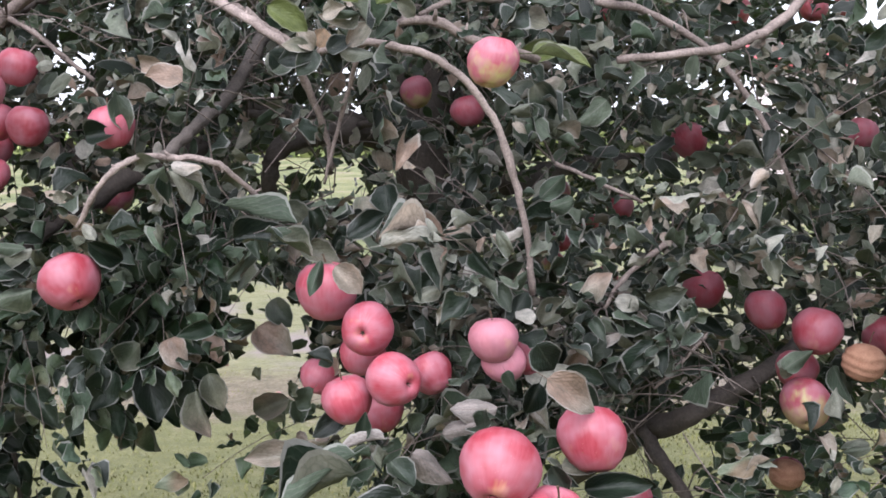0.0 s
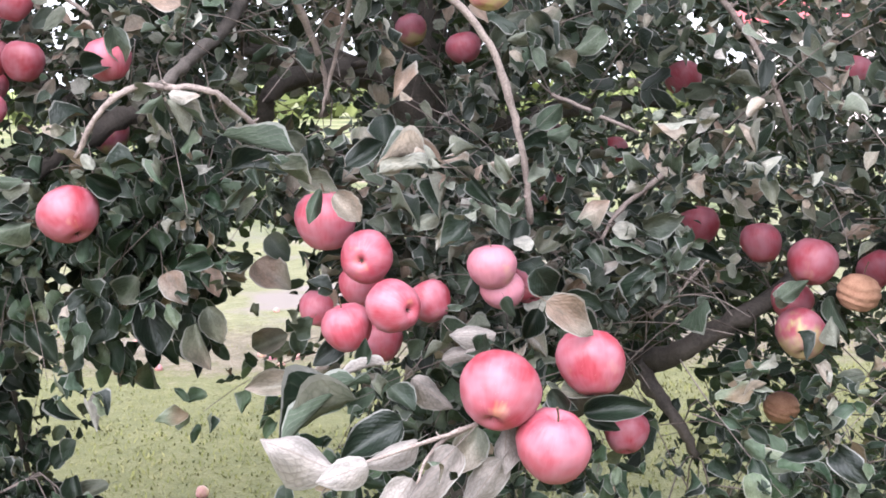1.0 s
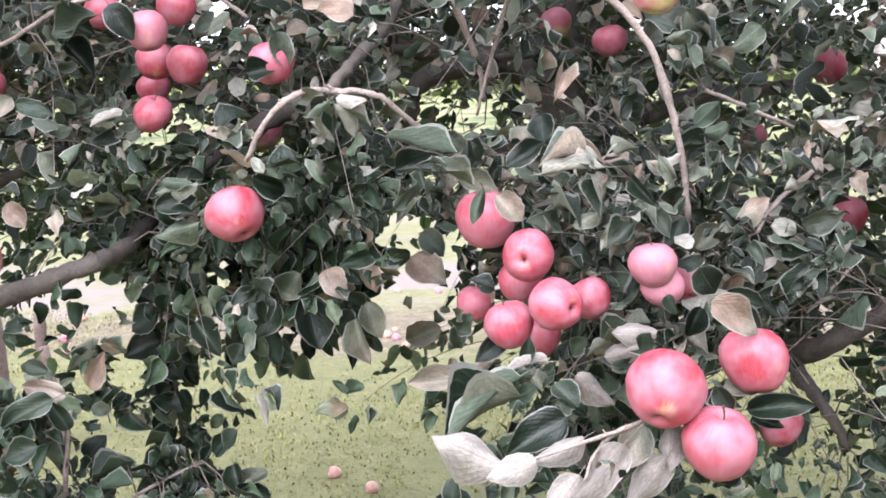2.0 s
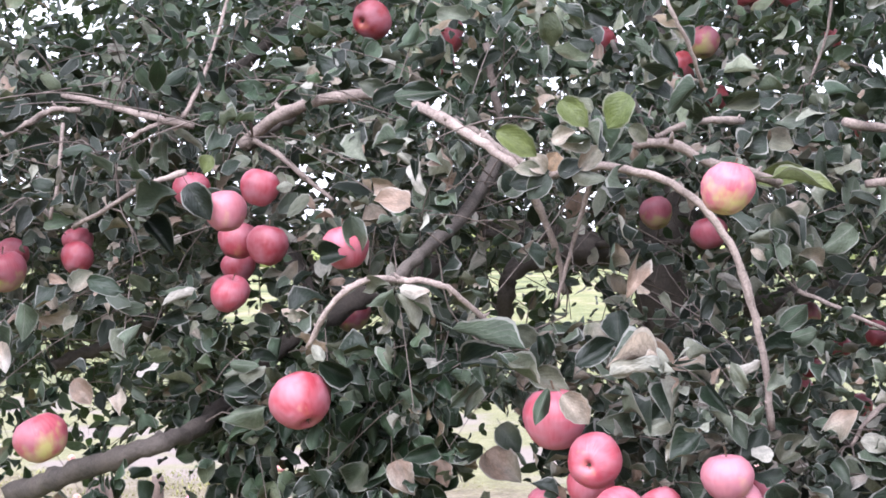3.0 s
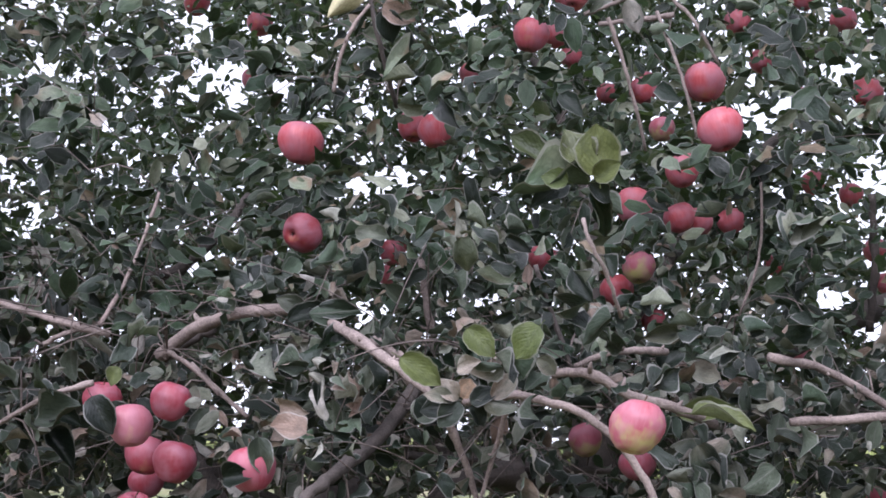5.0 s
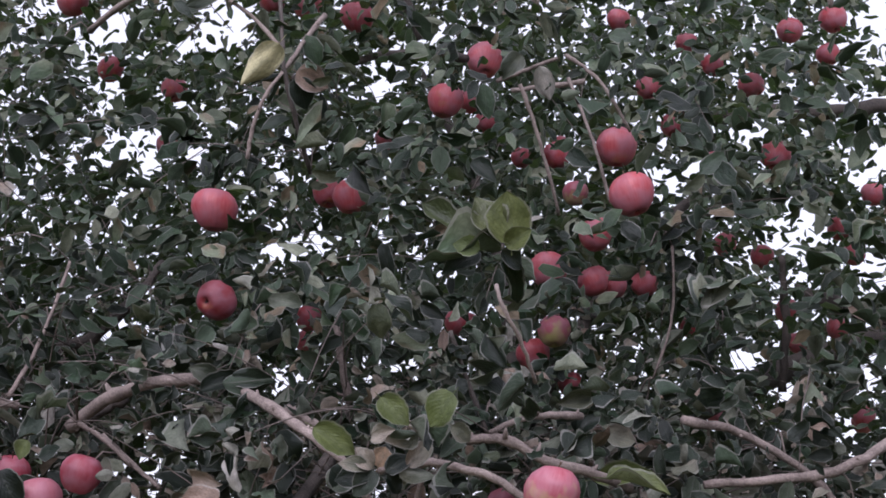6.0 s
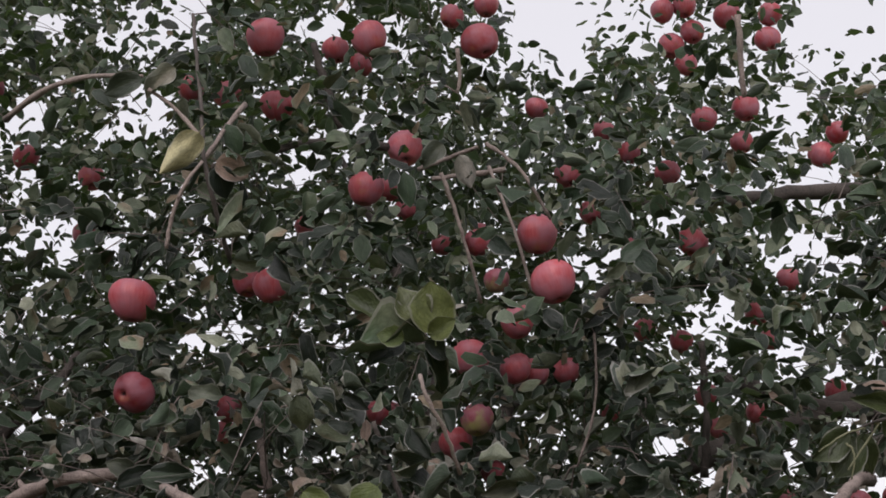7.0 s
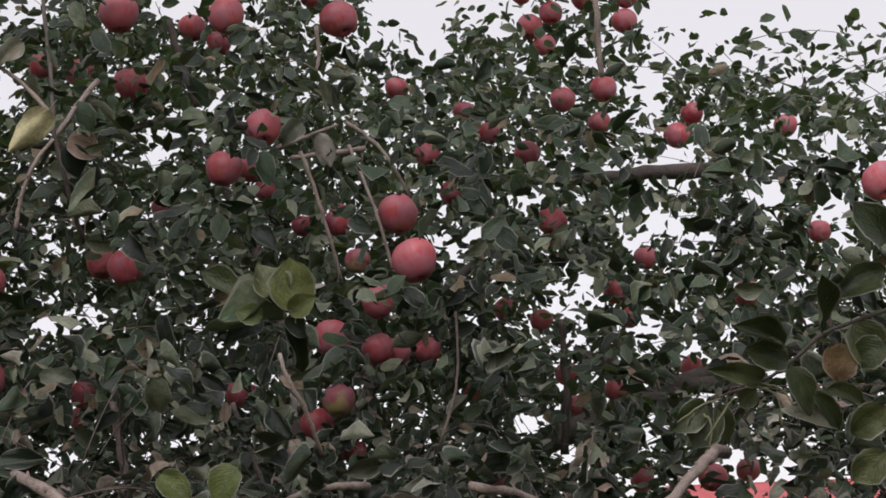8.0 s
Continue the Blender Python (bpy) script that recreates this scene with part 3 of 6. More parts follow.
limb("limb", [(-0.03, 2.9, 1.3), (-0.5, 2.8, 1.35), (-1.0, 2.7, 1.6), (-1.6, 2.75, 1.9)], 0.03, 0.014, "limb", False)
limb('branch', [(-0.682, 2.201, 1.662), (-0.614, 2.162, 1.703), (-0.515, 2.08, 1.721), (-0.413, 1.998, 1.718), (-0.34, 1.911, 1.691), (-0.262, 1.846, 1.649), (-0.205, 1.817, 1.611), (-0.181, 1.823, 1.592)], 0.0108, 0.0043, 'twig')
limb('branch', [(-0.153, 1.828, 1.595), (-0.119, 1.804, 1.602), (-0.068, 1.784, 1.601), (-0.013, 1.775, 1.586), (0.034, 1.775, 1.553), (0.072, 1.783, 1.497), (0.093, 1.789, 1.43), (0.108, 1.804, 1.362), (0.118, 1.829, 1.279)], 0.0057, 0.0042, 'twig')
limb('twig', [(-0.191, 1.885, 1.585), (-0.172, 1.924, 1.538), (-0.157, 1.962, 1.484), (-0.153, 1.987, 1.439)], 0.0057, 0.0034, 'twig')
limb('twig', [(-0.107, 1.879, 1.594), (-0.125, 1.921, 1.544), (-0.146, 1.954, 1.477), (-0.163, 1.977, 1.42)], 0.0035, 0.0022, 'twig')
limb('branch', [(-0.053, 1.885, 1.634), (-0.006, 1.873, 1.636), (0.043, 1.883, 1.612), (0.1, 1.905, 1.598), (0.151, 1.997, 1.581)], 0.0057, 0.0070, 'twig')
limb('branch', [(-0.025, 1.889, 1.645), (0.005, 1.913, 1.661), (0.047, 1.97, 1.673), (0.088, 2.028, 1.676)], 0.0032, 0.0053, 'twig')
limb('branch', [(0.244, 1.965, 1.586), (0.318, 1.966, 1.593), (0.4, 1.987, 1.603), (0.47, 2.019, 1.633), (0.532, 2.074, 1.681), (0.555, 2.105, 1.699), (0.6, 2.2, 1.725), (0.67, 2.42, 1.74)], 0.0054, 0.0095, 'twig')
limb('branch', [(0.223, 2.023, 1.673), (0.302, 2.072, 1.66), (0.38, 2.098, 1.618), (0.427, 2.115, 1.578), (0.475, 2.109, 1.506), (0.504, 2.103, 1.444), (0.53, 2.118, 1.384)], 0.0064, 0.0034, 'twig')
limb('branch', [(-0.343, 1.753, 1.463), (-0.325, 1.806, 1.489), (-0.309, 1.888, 1.515), (-0.289, 2.012, 1.555), (-0.273, 2.221, 1.643)], 0.0070, 0.0114, 'limb')
limb('twig', [(-0.337, 1.754, 1.464), (-0.368, 1.734, 1.465), (-0.396, 1.722, 1.449), (-0.421, 1.72, 1.422), (-0.447, 1.736, 1.38)], 0.0045, 0.0031, 'twig')
limb('twig', [(-0.337, 1.754, 1.464), (-0.3, 1.743, 1.463), (-0.273, 1.743, 1.455), (-0.248, 1.761, 1.432), (-0.218, 1.798, 1.397)], 0.0045, 0.0032, 'twig')
limb('limb', [(-0.692, 2.291, 1.296), (-0.618, 2.296, 1.355), (-0.544, 2.3, 1.4), (-0.481, 2.353, 1.432), (-0.421, 2.506, 1.465)], 0.0138, 0.0179, 'limb')
limb('limb', [(-0.321, 2.648, 1.357), (-0.314, 2.603, 1.421), (-0.293, 2.607, 1.465), (-0.235, 2.659, 1.487), (-0.156, 2.759, 1.487)], 0.0116, 0.0252, 'limb')
limb('branch', [(-0.328, 2.411, 1.523), (-0.272, 2.431, 1.521), (-0.207, 2.461, 1.518)], 0.0077, 0.0059, 'limb')
limb('branch', [(-0.153, 2.71, 1.501), (-0.085, 2.611, 1.507), (-0.012, 2.51, 1.508), (0.066, 2.46, 1.506)], 0.0086, 0.0039, 'limb')
limb('limb', [(0.144, 3.1, 1.365), (0.286, 3.304, 1.398), (0.435, 3.405, 1.405), (0.566, 3.406, 1.417)], 0.0247, 0.0163, 'limb')
limb('limb', [(0.2, 2.552, 0.839), (0.287, 2.41, 0.935), (0.331, 2.315, 0.993), (0.389, 2.267, 1.024), (0.449, 2.25, 1.059), (0.518, 2.273, 1.091), (0.608, 2.376, 1.125)], 0.0230, 0.0140, 'limb', bare=True)
limb('branch', [(0.329, 2.295, 0.995), (0.347, 2.262, 0.96), (0.38, 2.237, 0.914), (0.411, 2.232, 0.855)], 0.0139, 0.0073, 'limb', bare=True)
limb('limb', [(-1.047, 2.153, 1.108), (-0.944, 2.065, 1.143), (-0.873, 2.023, 1.171), (-0.787, 1.984, 1.2), (-0.736, 1.99, 1.219), (-0.713, 2.044, 1.228), (-0.706, 2.199, 1.256)], 0.017, 0.012, 'limb')
limb('branch', [(-0.703, 2.191, 1.183), (-0.711, 2.245, 1.118), (-0.711, 2.277, 1.035), (-0.71, 2.316, 0.928), (-0.708, 2.355, 0.816)], 0.0062, 0.0048, 'limb')
limb('branch', [(-0.746, 2.155, 1.69), (-0.815, 2.14, 1.705), (-0.885, 2.146, 1.724), (-0.968, 2.16, 1.743)], 0.0061, 0.0045, 'twig')
limb('branch', [(-1.047, 2.097, 1.671), (-0.996, 2.106, 1.697), (-0.962, 2.111, 1.715), (-0.919, 2.12, 1.715)], 0.0053, 0.0044, 'twig')
limb('twig', [(-0.763, 2.151, 1.703), (-0.746, 2.172, 1.75), (-0.733, 2.202, 1.808), (-0.718, 2.25, 1.926)], 0.0039, 0.0023, 'twig')
limb('twig', [(-0.844, 2.136, 1.671), (-0.806, 2.143, 1.692), (-0.772, 2.149, 1.698)], 0.0035, 0.0039, 'twig')
limb('twig', [(-0.689, 1.966, 1.609), (-0.732, 1.958, 1.595), (-0.779, 1.97, 1.576), (-0.87, 1.986, 1.53)], 0.0044, 0.0033, 'twig')
limb('twig', [(-0.924, 2.025, 1.543), (-0.912, 2.025, 1.603), (-0.911, 2.041, 1.688)], 0.0029, 0.0030, 'twig')
limb('twig', [(-0.626, 2.077, 1.662), (-0.592, 2.085, 1.642), (-0.55, 2.095, 1.602)], 0.0038, 0.0033, 'twig')
limb('branch', [(-0.681, 2.38, 1.516), (-0.651, 2.388, 1.469), (-0.621, 2.396, 1.423)], 0.0124, 0.0115, 'limb')
limb('limb', [(-1.153, 2.505, 1.274), (-1.093, 2.515, 1.3), (-1.032, 2.526, 1.323), (-0.952, 2.539, 1.371)], 0.0124, 0.0124, 'limb')
limb('branch', [(-0.95, 2.821, 1.844), (-0.883, 2.832, 1.876), (-0.817, 2.842, 1.937), (-0.78, 2.946, 2.044)], 0.0127, 0.0084, 'limb')
limb('twig', [(-0.012, 1.76, 1.812), (-0.003, 1.746, 1.783), (0.016, 1.765, 1.749), (0.033, 1.817, 1.702)], 0.0022, 0.0026, 'twig')
limb('twig', [(-0.015, 2.407, 2.257), (0.006, 2.421, 2.203), (0.029, 2.439, 2.128), (0.051, 2.479, 2.046)], 0.0036, 0.0026, 'twig')
limb('twig', [(0.061, 2.496, 2.337), (0.1, 2.485, 2.306), (0.134, 2.476, 2.262), (0.173, 2.493, 2.196)], 0.0036, 0.0026, 'twig')
limb('twig', [(0.065, 2.601, 2.327), (0.095, 2.571, 2.243), (0.119, 2.539, 2.162), (0.138, 2.558, 2.084)], 0.0031, 0.0030, 'twig')
limb('twig', [(-0.431, 2.219, 2.083), (-0.424, 2.209, 2.125), (-0.404, 2.199, 2.177), (-0.379, 2.211, 2.221)], 0.0032, 0.0028, 'twig')
limb('branch', [(-0.452, 2.418, 2.558), (-0.424, 2.343, 2.443), (-0.396, 2.268, 2.326), (-0.383, 2.237, 2.239), (-0.364, 2.258, 2.152), (-0.351, 2.325, 2.085)], 0.0032, 0.0036, 'limb')
limb('limb', [(-0.559, 2.954, 2.431), (-0.442, 2.905, 2.449), (-0.329, 2.858, 2.457), (-0.214, 2.862, 2.469), (-0.153, 2.964, 2.486)], 0.006, 0.01, 'limb', False)
limb('branch', [(-0.815, 2.534, 2.409), (-0.72, 2.434, 2.421), (-0.611, 2.339, 2.414), (-0.503, 2.297, 2.397)], 0.0062, 0.0033, 'twig')
limb('branch', [(-0.482, 2.256, 2.359), (-0.441, 2.265, 2.33), (-0.396, 2.258, 2.279)], 0.0028, 0.0036, 'twig')
limb('twig', [(-0.059, 2.5, 2.292), (-0.003, 2.479, 2.306), (0.047, 2.449, 2.316)], 0.0040, 0.0034, 'twig')
limb('twig', [(-0.039, 2.601, 2.305), (0.023, 2.602, 2.312), (0.096, 2.604, 2.322)], 0.0047, 0.0047, 'twig')
limb('twig', [(-0.344, 2.364, 2.369), (-0.363, 2.278, 2.29), (-0.381, 2.238, 2.235)], 0.0045, 0.003, 'twig')
limb('limb', [(0.416, 3.602, 2.527), (0.546, 3.508, 2.521), (0.685, 3.516, 2.518), (0.839, 3.521, 2.532), (1.061, 3.627, 2.572)], 0.0172, 0.0187, 'limb', False)
limb('limb', [(0.567, 3.309, 2.047), (0.694, 3.325, 2.004), (0.796, 3.337, 1.98), (0.949, 3.349, 1.962)], 0.0153, 0.0191, 'limb')
limb('twig', [(0.596, 2.942, 2.763), (0.601, 2.963, 2.67), (0.608, 2.982, 2.591)], 0.0066, 0.0054, 'twig')
limb('branch', [(0.507, 3.091, 2.086), (0.515, 3.113, 1.993), (0.517, 3.134, 1.9), (0.511, 3.155, 1.806)], 0.007, 0.0095, 'limb')
limb('twig', [(0.228, 2.283, 1.957), (0.231, 2.298, 1.893), (0.224, 2.313, 1.825), (0.2, 2.328, 1.756)], 0.0022, 0.0018, 'twig')
limb('twig', [(-0.088, 1.997, 1.787), (-0.07, 2.01, 1.735), (-0.035, 2.011, 1.646)], 0.0034, 0.0030, 'limb')
limb('twig', [(0.01, 2.55, 2.539), (0.014, 2.562, 2.489), (0.01, 2.568, 2.459)], 0.0041, 0.0026, 'twig')
limb('branch', [(-0.306, 2.907, 2.701), (-0.283, 2.926, 2.619), (-0.248, 2.95, 2.526)], 0.008, 0.009, 'limb')
limb('twig', [(-0.363, 2.679, 1.881), (-0.353, 2.696, 1.81), (-0.338, 2.713, 1.739)], 0.0067, 0.0073, 'twig')
limb('branch', [(0.581, 1.332, 1.785), (0.538, 1.358, 1.771), (0.501, 1.374, 1.759), (0.473, 1.391, 1.736), (0.447, 1.407, 1.72), (0.413, 1.411, 1.709), (0.378, 1.438, 1.69)], 0.0022, 0.0011, 'limb')
limb('twig', [(0.405, 1.413, 1.704), (0.413, 1.427, 1.688), (0.423, 1.441, 1.666)], 0.0013, 0.0008, 'twig')
limb('twig', [(0.228, 1.985, 1.239), (0.252, 1.988, 1.277), (0.291, 2.04, 1.3), (0.34, 2.093, 1.328)], 0.0028, 0.0046, 'twig')
limb('twig', [(0.298, 1.975, 1.126), (0.331, 1.978, 1.157), (0.397, 2.032, 1.209)], 0.0020, 0.0029, 'twig')
limb('twig', [(0.161, 2.003, 1.445), (0.213, 2.001, 1.422), (0.287, 2.018, 1.387)], 0.0032, 0.0028, 'twig')
limb('twig', [(-0.604, 2.121, 1.648), (-0.554, 2.117, 1.605), (-0.512, 2.114, 1.572)], 0.0038, 0.0033, 'twig')
limb('branch', [(-0.304, 1.973, 1.678), (-0.273, 1.972, 1.662), (-0.234, 1.969, 1.635), (-0.195, 1.967, 1.611)], 0.0070, 0.0047, 'twig')
limb('branch', [(-0.685, 2.222, 1.659), (-0.65, 2.225, 1.685), (-0.606, 2.227, 1.711)], 0.0105, 0.0088, 'limb')
limb('twig', [(0.04, 1.564, 1.08), (0.013, 1.544, 1.074), (-0.038, 1.523, 1.063), (-0.089, 1.522, 1.047), (-0.127, 1.522, 1.043)], 0.0029, 0.0016, 'twig')
limb('twig', [(0.033, 1.564, 1.077), (0, 1.543, 1.066), (-0.02, 1.531, 1.05), (-0.033, 1.517, 1.022)], 0.0026, 0.0016, 'twig')
limb('twig', [(0.04, 1.564, 1.08), (0.05, 1.646, 1.088), (0.063, 1.749, 1.108)], 0.0032, 0.0050, 'twig')

limb('twig', [(-0.8, 2.22, -0.02), (-0.85, 2.15, 0.5), (-0.84, 2.09, 0.8), (-0.81, 2.06, 0.98)], 0.007, 0.003, 'twig')
limb('twig', [(-0.848, 2.12, 0.66), (-0.76, 2.14, 0.8), (-0.65, 2.16, 0.86)], 0.004, 0.002, 'twig')
for a, b in (((0.412, 1.412, 1.706), (0.366, 1.4, 1.684)), ((0.425, 1.41, 1.712), (0.392, 1.405, 1.668)), ((0.392, 1.404, 1.692), (0.396, 1.41, 1.66)), ((0.447, 1.407, 1.72), (0.476, 1.4, 1.69)), ((0.45, 1.405, 1.715), (0.465, 1.41, 1.68))):
    a, b = Vector(a), Vector(b)
    limb('stalk', [a, a.lerp(b, 0.5) + Vector((0.004, -0.004, 0.006)), b], 0.001, 0.0007, 'stalk')


# ---- fruit on the tree ----
apple((-0.147, 1.799, 1.292), 0.083, (0.01, 0.04, -1))
apple((-0.093, 1.729, 1.251), 0.068, (-0.17, -0.99, -0.04))
apple((-0.105, 1.824, 1.205), 0.063, (-0.14, 0.01, -0.99))
apple((-0.059, 1.676, 1.197), 0.068, (0.66, -0.74, -0.09))
apple((-0.118, 1.718, 1.166), 0.067, (0.27, 0.02, -0.96))
apple((-0.015, 1.75, 1.192), 0.057, (0.4, -0.31, -0.86))
apple((-0.081, 1.838, 1.127), 0.061, (0.02, -0.3, -0.95))
apple((-0.171, 1.934, 1.157), 0.056, (-0.23, -0.15, -0.96))
apple((0.062, 1.711, 1.239), 0.064, (0.07, 0.03, -1), 'pale')
apple((0.075, 1.729, 1.208), 0.055, (0.13, 0.49, -0.86), 'pale')
apple((0.112, 1.823, 1.201), 0.055, (0.22, -0.49, -0.84))
apple((0.062, 1.548, 1.12), 0.093, (-0.22, -0.67, -0.71))
apple((0.172, 1.62, 1.136), 0.083, (0.06, -0.28, -0.96))
apple((0.122, 1.552, 1.054), 0.088, (-0.15, 0.28, -0.95))
apple((0.272, 2.042, 0.946), 0.067, (-0.06, -0.56, -0.82))
apple((0.513, 2.233, 1.203), 0.068, (0.09, -0.18, -0.98))
apple((0.555, 2.081, 1.19), 0.077, (-0.31, -0.33, -0.89))
apple((0.532, 2.052, 1.087), 0.077, (-0.11, -0.66, -0.74), 'green')
apple((0.55, 2.175, 1.117), 0.067, (-0.18, -0.1, -0.98))
apple((0.461, 2.484, 1.208), 0.076, (-0.13, -0.08, -0.99))
apple((0.744, 2.377, 1.136), 0.073, (0.46, -0.29, -0.84))
apple((0.058, 1.55, 1.568), 0.058, (-0.23, -0.17, -0.96), 'green')
apple((-0.042, 2.515, 1.559), 0.060, (0.3, -0.28, -0.91), 'green')
apple((0.473, 2.707, 1.466), 0.071, (0.36, -0.41, -0.84))
apple((0.832, 2.808, 1.474), 0.069, (-0.29, -0.11, -0.95))
apple((0.846, 3.234, 1.754), 0.066, (-0.24, -0.27, -0.93))
apple((-0.556, 2.419, 1.385), 0.064, (0.13, 0.12, -0.98), 'green')
apple((0.404, 3.196, 1.311), 0.066, (0.03, -0.18, -0.98))
apple((0.406, 3.48, 1.124), 0.061, (0.37, 0.02, -0.93))
apple((0.603, 2.455, 0.881), 0.062, (-0.07, 0.25, -0.96), 'green')
apple((-0.603, 2.04, 1.59), 0.062, (-0.26, -0.05, -0.96))
apple((-0.62, 1.934, 1.554), 0.061, (0.19, -0.1, -0.98), 'pale')
apple((-0.59, 2.033, 1.506), 0.064, (-0.17, 0.01, -0.99))
apple((-0.649, 2.078, 1.513), 0.062, (-0.15, -0.27, -0.95))
apple((-0.643, 2.021, 1.435), 0.057, (-0.28, 0.27, -0.92))
apple((-0.741, 2.129, 1.591), 0.058, (-0.16, 0.24, -0.96))
apple((-0.68, 2.172, 1.471), 0.054, (0.11, -0.17, -0.98))
apple((-0.438, 1.896, 1.504), 0.067, (0.2, -0.02, -0.98))
apple((-0.919, 2.107, 1.485), 0.053, (0.04, -0.46, -0.89))
apple((-0.96, 2.2, 1.511), 0.051, (0.02, 0.17, -0.99))
apple((-1.027, 2.086, 1.464), 0.067, (0.14, 0.19, -0.97), 'green')
apple((-0.864, 1.869, 1.24), 0.076, (0.41, 0.02, -0.91), 'green')
apple((-0.494, 1.869, 1.299), 0.084, (0.46, -0.43, -0.78))
apple((-1.112, 2.273, 1.488), 0.057, (-0.05, -0.65, -0.76))
apple((0.047, 2.4, 1.524), 0.061, (0.24, -0.07, -0.97))
apple((0.279, 3.368, 1.341), 0.061, (0.44, -0.18, -0.88), 'green')
apple((0.284, 3.372, 1.223), 0.059, (-0.5, 0.24, -0.83))
apple((0.265, 3.37, 1.171), 0.059, (-0.34, -0.41, -0.85), 'green')
apple((0.371, 3.593, 1.25), 0.060, (-0.05, 0.09, -0.99))
apple((-0.54, 3.317, 1.979), 0.063, (-0.15, -0.04, -0.99))
apple((-0.172, 3.08, 1.94), 0.060, (-0.46, 0.34, -0.82))
apple((-0.54, 2.444, 2.051), 0.080, (-0.02, -0.06, -1))
apple((-0.521, 2.412, 1.888), 0.070, (-0.4, -0.9, -0.2))
apple((-0.335, 2.627, 2.115), 0.066, (0.17, -0.05, -0.98))
apple((-0.391, 2.717, 2.145), 0.067, (0.06, -0.35, -0.93))
apple((0.154, 2.654, 2.211), 0.073, (-0.03, 0.03, -1))
apple((0.168, 2.314, 2.046), 0.075, (0.3, -0.13, -0.95))
apple((0.077, 2.998, 2.202), 0.056, (0.03, 0, -1), 'green')
apple((0.116, 2.712, 2.059), 0.066, (0.17, -0.04, -0.98))
apple((0.029, 2.652, 1.982), 0.071, (-0.07, -0.24, -0.97))
apple((0.112, 2.769, 1.98), 0.061, (0.32, -0.01, -0.95))
apple((0.147, 2.826, 1.98), 0.060, (0, 0.69, -0.73))
apple((0.219, 3.039, 2.018), 0.060, (0.25, 0.15, -0.96))
apple((0.039, 2.715, 1.878), 0.064, (0.04, -0.37, -0.93), 'green')
apple((-0.003, 2.812, 1.845), 0.065, (0.32, -0.12, -0.94))
apple((0.067, 3.032, 1.808), 0.056, (0.02, 0.2, -0.98))
apple((0.036, 3.083, 2.306), 0.062, (0.29, -0.03, -0.96))
apple((-1.154, 3.317, 2.762), 0.080, (0, 0.47, -0.88))
apple((-1.209, 3.774, 2.734), 0.075, (0.16, -0.37, -0.91))
apple((-0.757, 3.756, 2.921), 0.078, (0.22, -0.05, -0.97))
apple((-0.652, 3.725, 2.892), 0.080, (0.01, 0.1, -0.99))
apple((-0.436, 3.255, 2.688), 0.080, (0.06, 0.45, -0.89))
apple((-0.398, 2.852, 2.693), 0.080, (0.06, -0.02, -1))
apple((-0.199, 3.037, 2.762), 0.080, (0.32, -0.25, -0.92))
apple((-0.361, 3.754, 3.026), 0.078, (0.29, -0.11, -0.95))
apple((0.047, 2.878, 2.686), 0.080, (0.32, -0.32, -0.89))
apple((-0.116, 3.004, 2.495), 0.080, (0.11, -0.5, -0.86))
apple((-0.21, 3.11, 2.438), 0.080, (-0.13, -0.09, -0.99))
apple((-0.211, 3.847, 2.655), 0.078, (0.13, 0.44, -0.89))
apple((-0.167, 3.862, 2.598), 0.072, (0.44, -0.4, -0.8))
apple((0.19, 3.819, 2.872), 0.065, (-0.21, 0.26, -0.94))
apple((0.274, 3.865, 2.691), 0.078, (0.12, -0.45, -0.88))
apple((0.338, 3.891, 2.592), 0.072, (0.13, -0.4, -0.91))
apple((0.158, 2.852, 2.263), 0.080, (-0.23, -0.42, -0.88))
apple((0.375, 3.844, 2.809), 0.065, (-0.07, 0.5, -0.87))
apple((0.445, 3.86, 2.752), 0.065, (0.11, -0.13, -0.99))
apple((0.55, 3.878, 2.699), 0.072, (0.59, -0.19, -0.78))
apple((0.655, 3.851, 2.844), 0.072, (-0.04, -0.18, -0.98))
apple((0.767, 3.85, 2.875), 0.078, (0.12, -0.19, -0.97))
apple((0.756, 3.871, 2.781), 0.068, (0.39, -0.17, -0.9))
apple((0.973, 3.89, 2.75), 0.072, (0.17, -0.03, -0.99))
apple((0.573, 3.613, 2.435), 0.080, (-0.23, -0.36, -0.91))
apple((0.032, 3.888, 2.53), 0.068, (-0.01, -0.62, -0.79))
apple((-0.073, 3.889, 2.503), 0.062, (0, -0.08, -1))
apple((-0.445, 3.857, 2.551), 0.068, (0.04, -0.12, -0.99))
apple((0.451, 3.919, 2.494), 0.065, (0.1, -0.2, -0.97))
apple((-1.031, 3.796, 2.68), 0.075, (0.16, -0.5, -0.85))
apple((-0.221, 3.983, 2.051), 0.075, (0.25, -0.33, -0.91))
apple((-0.64, 3.951, 2.095), 0.062, (0.14, -0.23, -0.96))
apple((-0.671, 3.97, 2.002), 0.068, (-0.12, -0.32, -0.94))
apple((0.791, 3.977, 2.321), 0.072, (0.35, -0.37, -0.86))
apple((0.829, 3.995, 2.252), 0.065, (-0.34, -0.03, -0.94))
apple((0.88, 3.961, 2.413), 0.068, (0.08, -0.09, -0.99))
apple((0.581, 3.983, 2.245), 0.065, (-0.27, -0.27, -0.92))
apple((0.649, 4.02, 2.101), 0.068, (0.24, -0.37, -0.9))
apple((0.68, 4.041, 2.015), 0.062, (0.18, 0.12, -0.98))
apple((0.48, 3.971, 2.275), 0.068, (0.04, -0.42, -0.91))
apple((0.385, 4.016, 2.054), 0.065, (0.5, -0.05, -0.87))
apple((0.857, 4.098, 1.806), 0.068, (0.06, -0.21, -0.98))
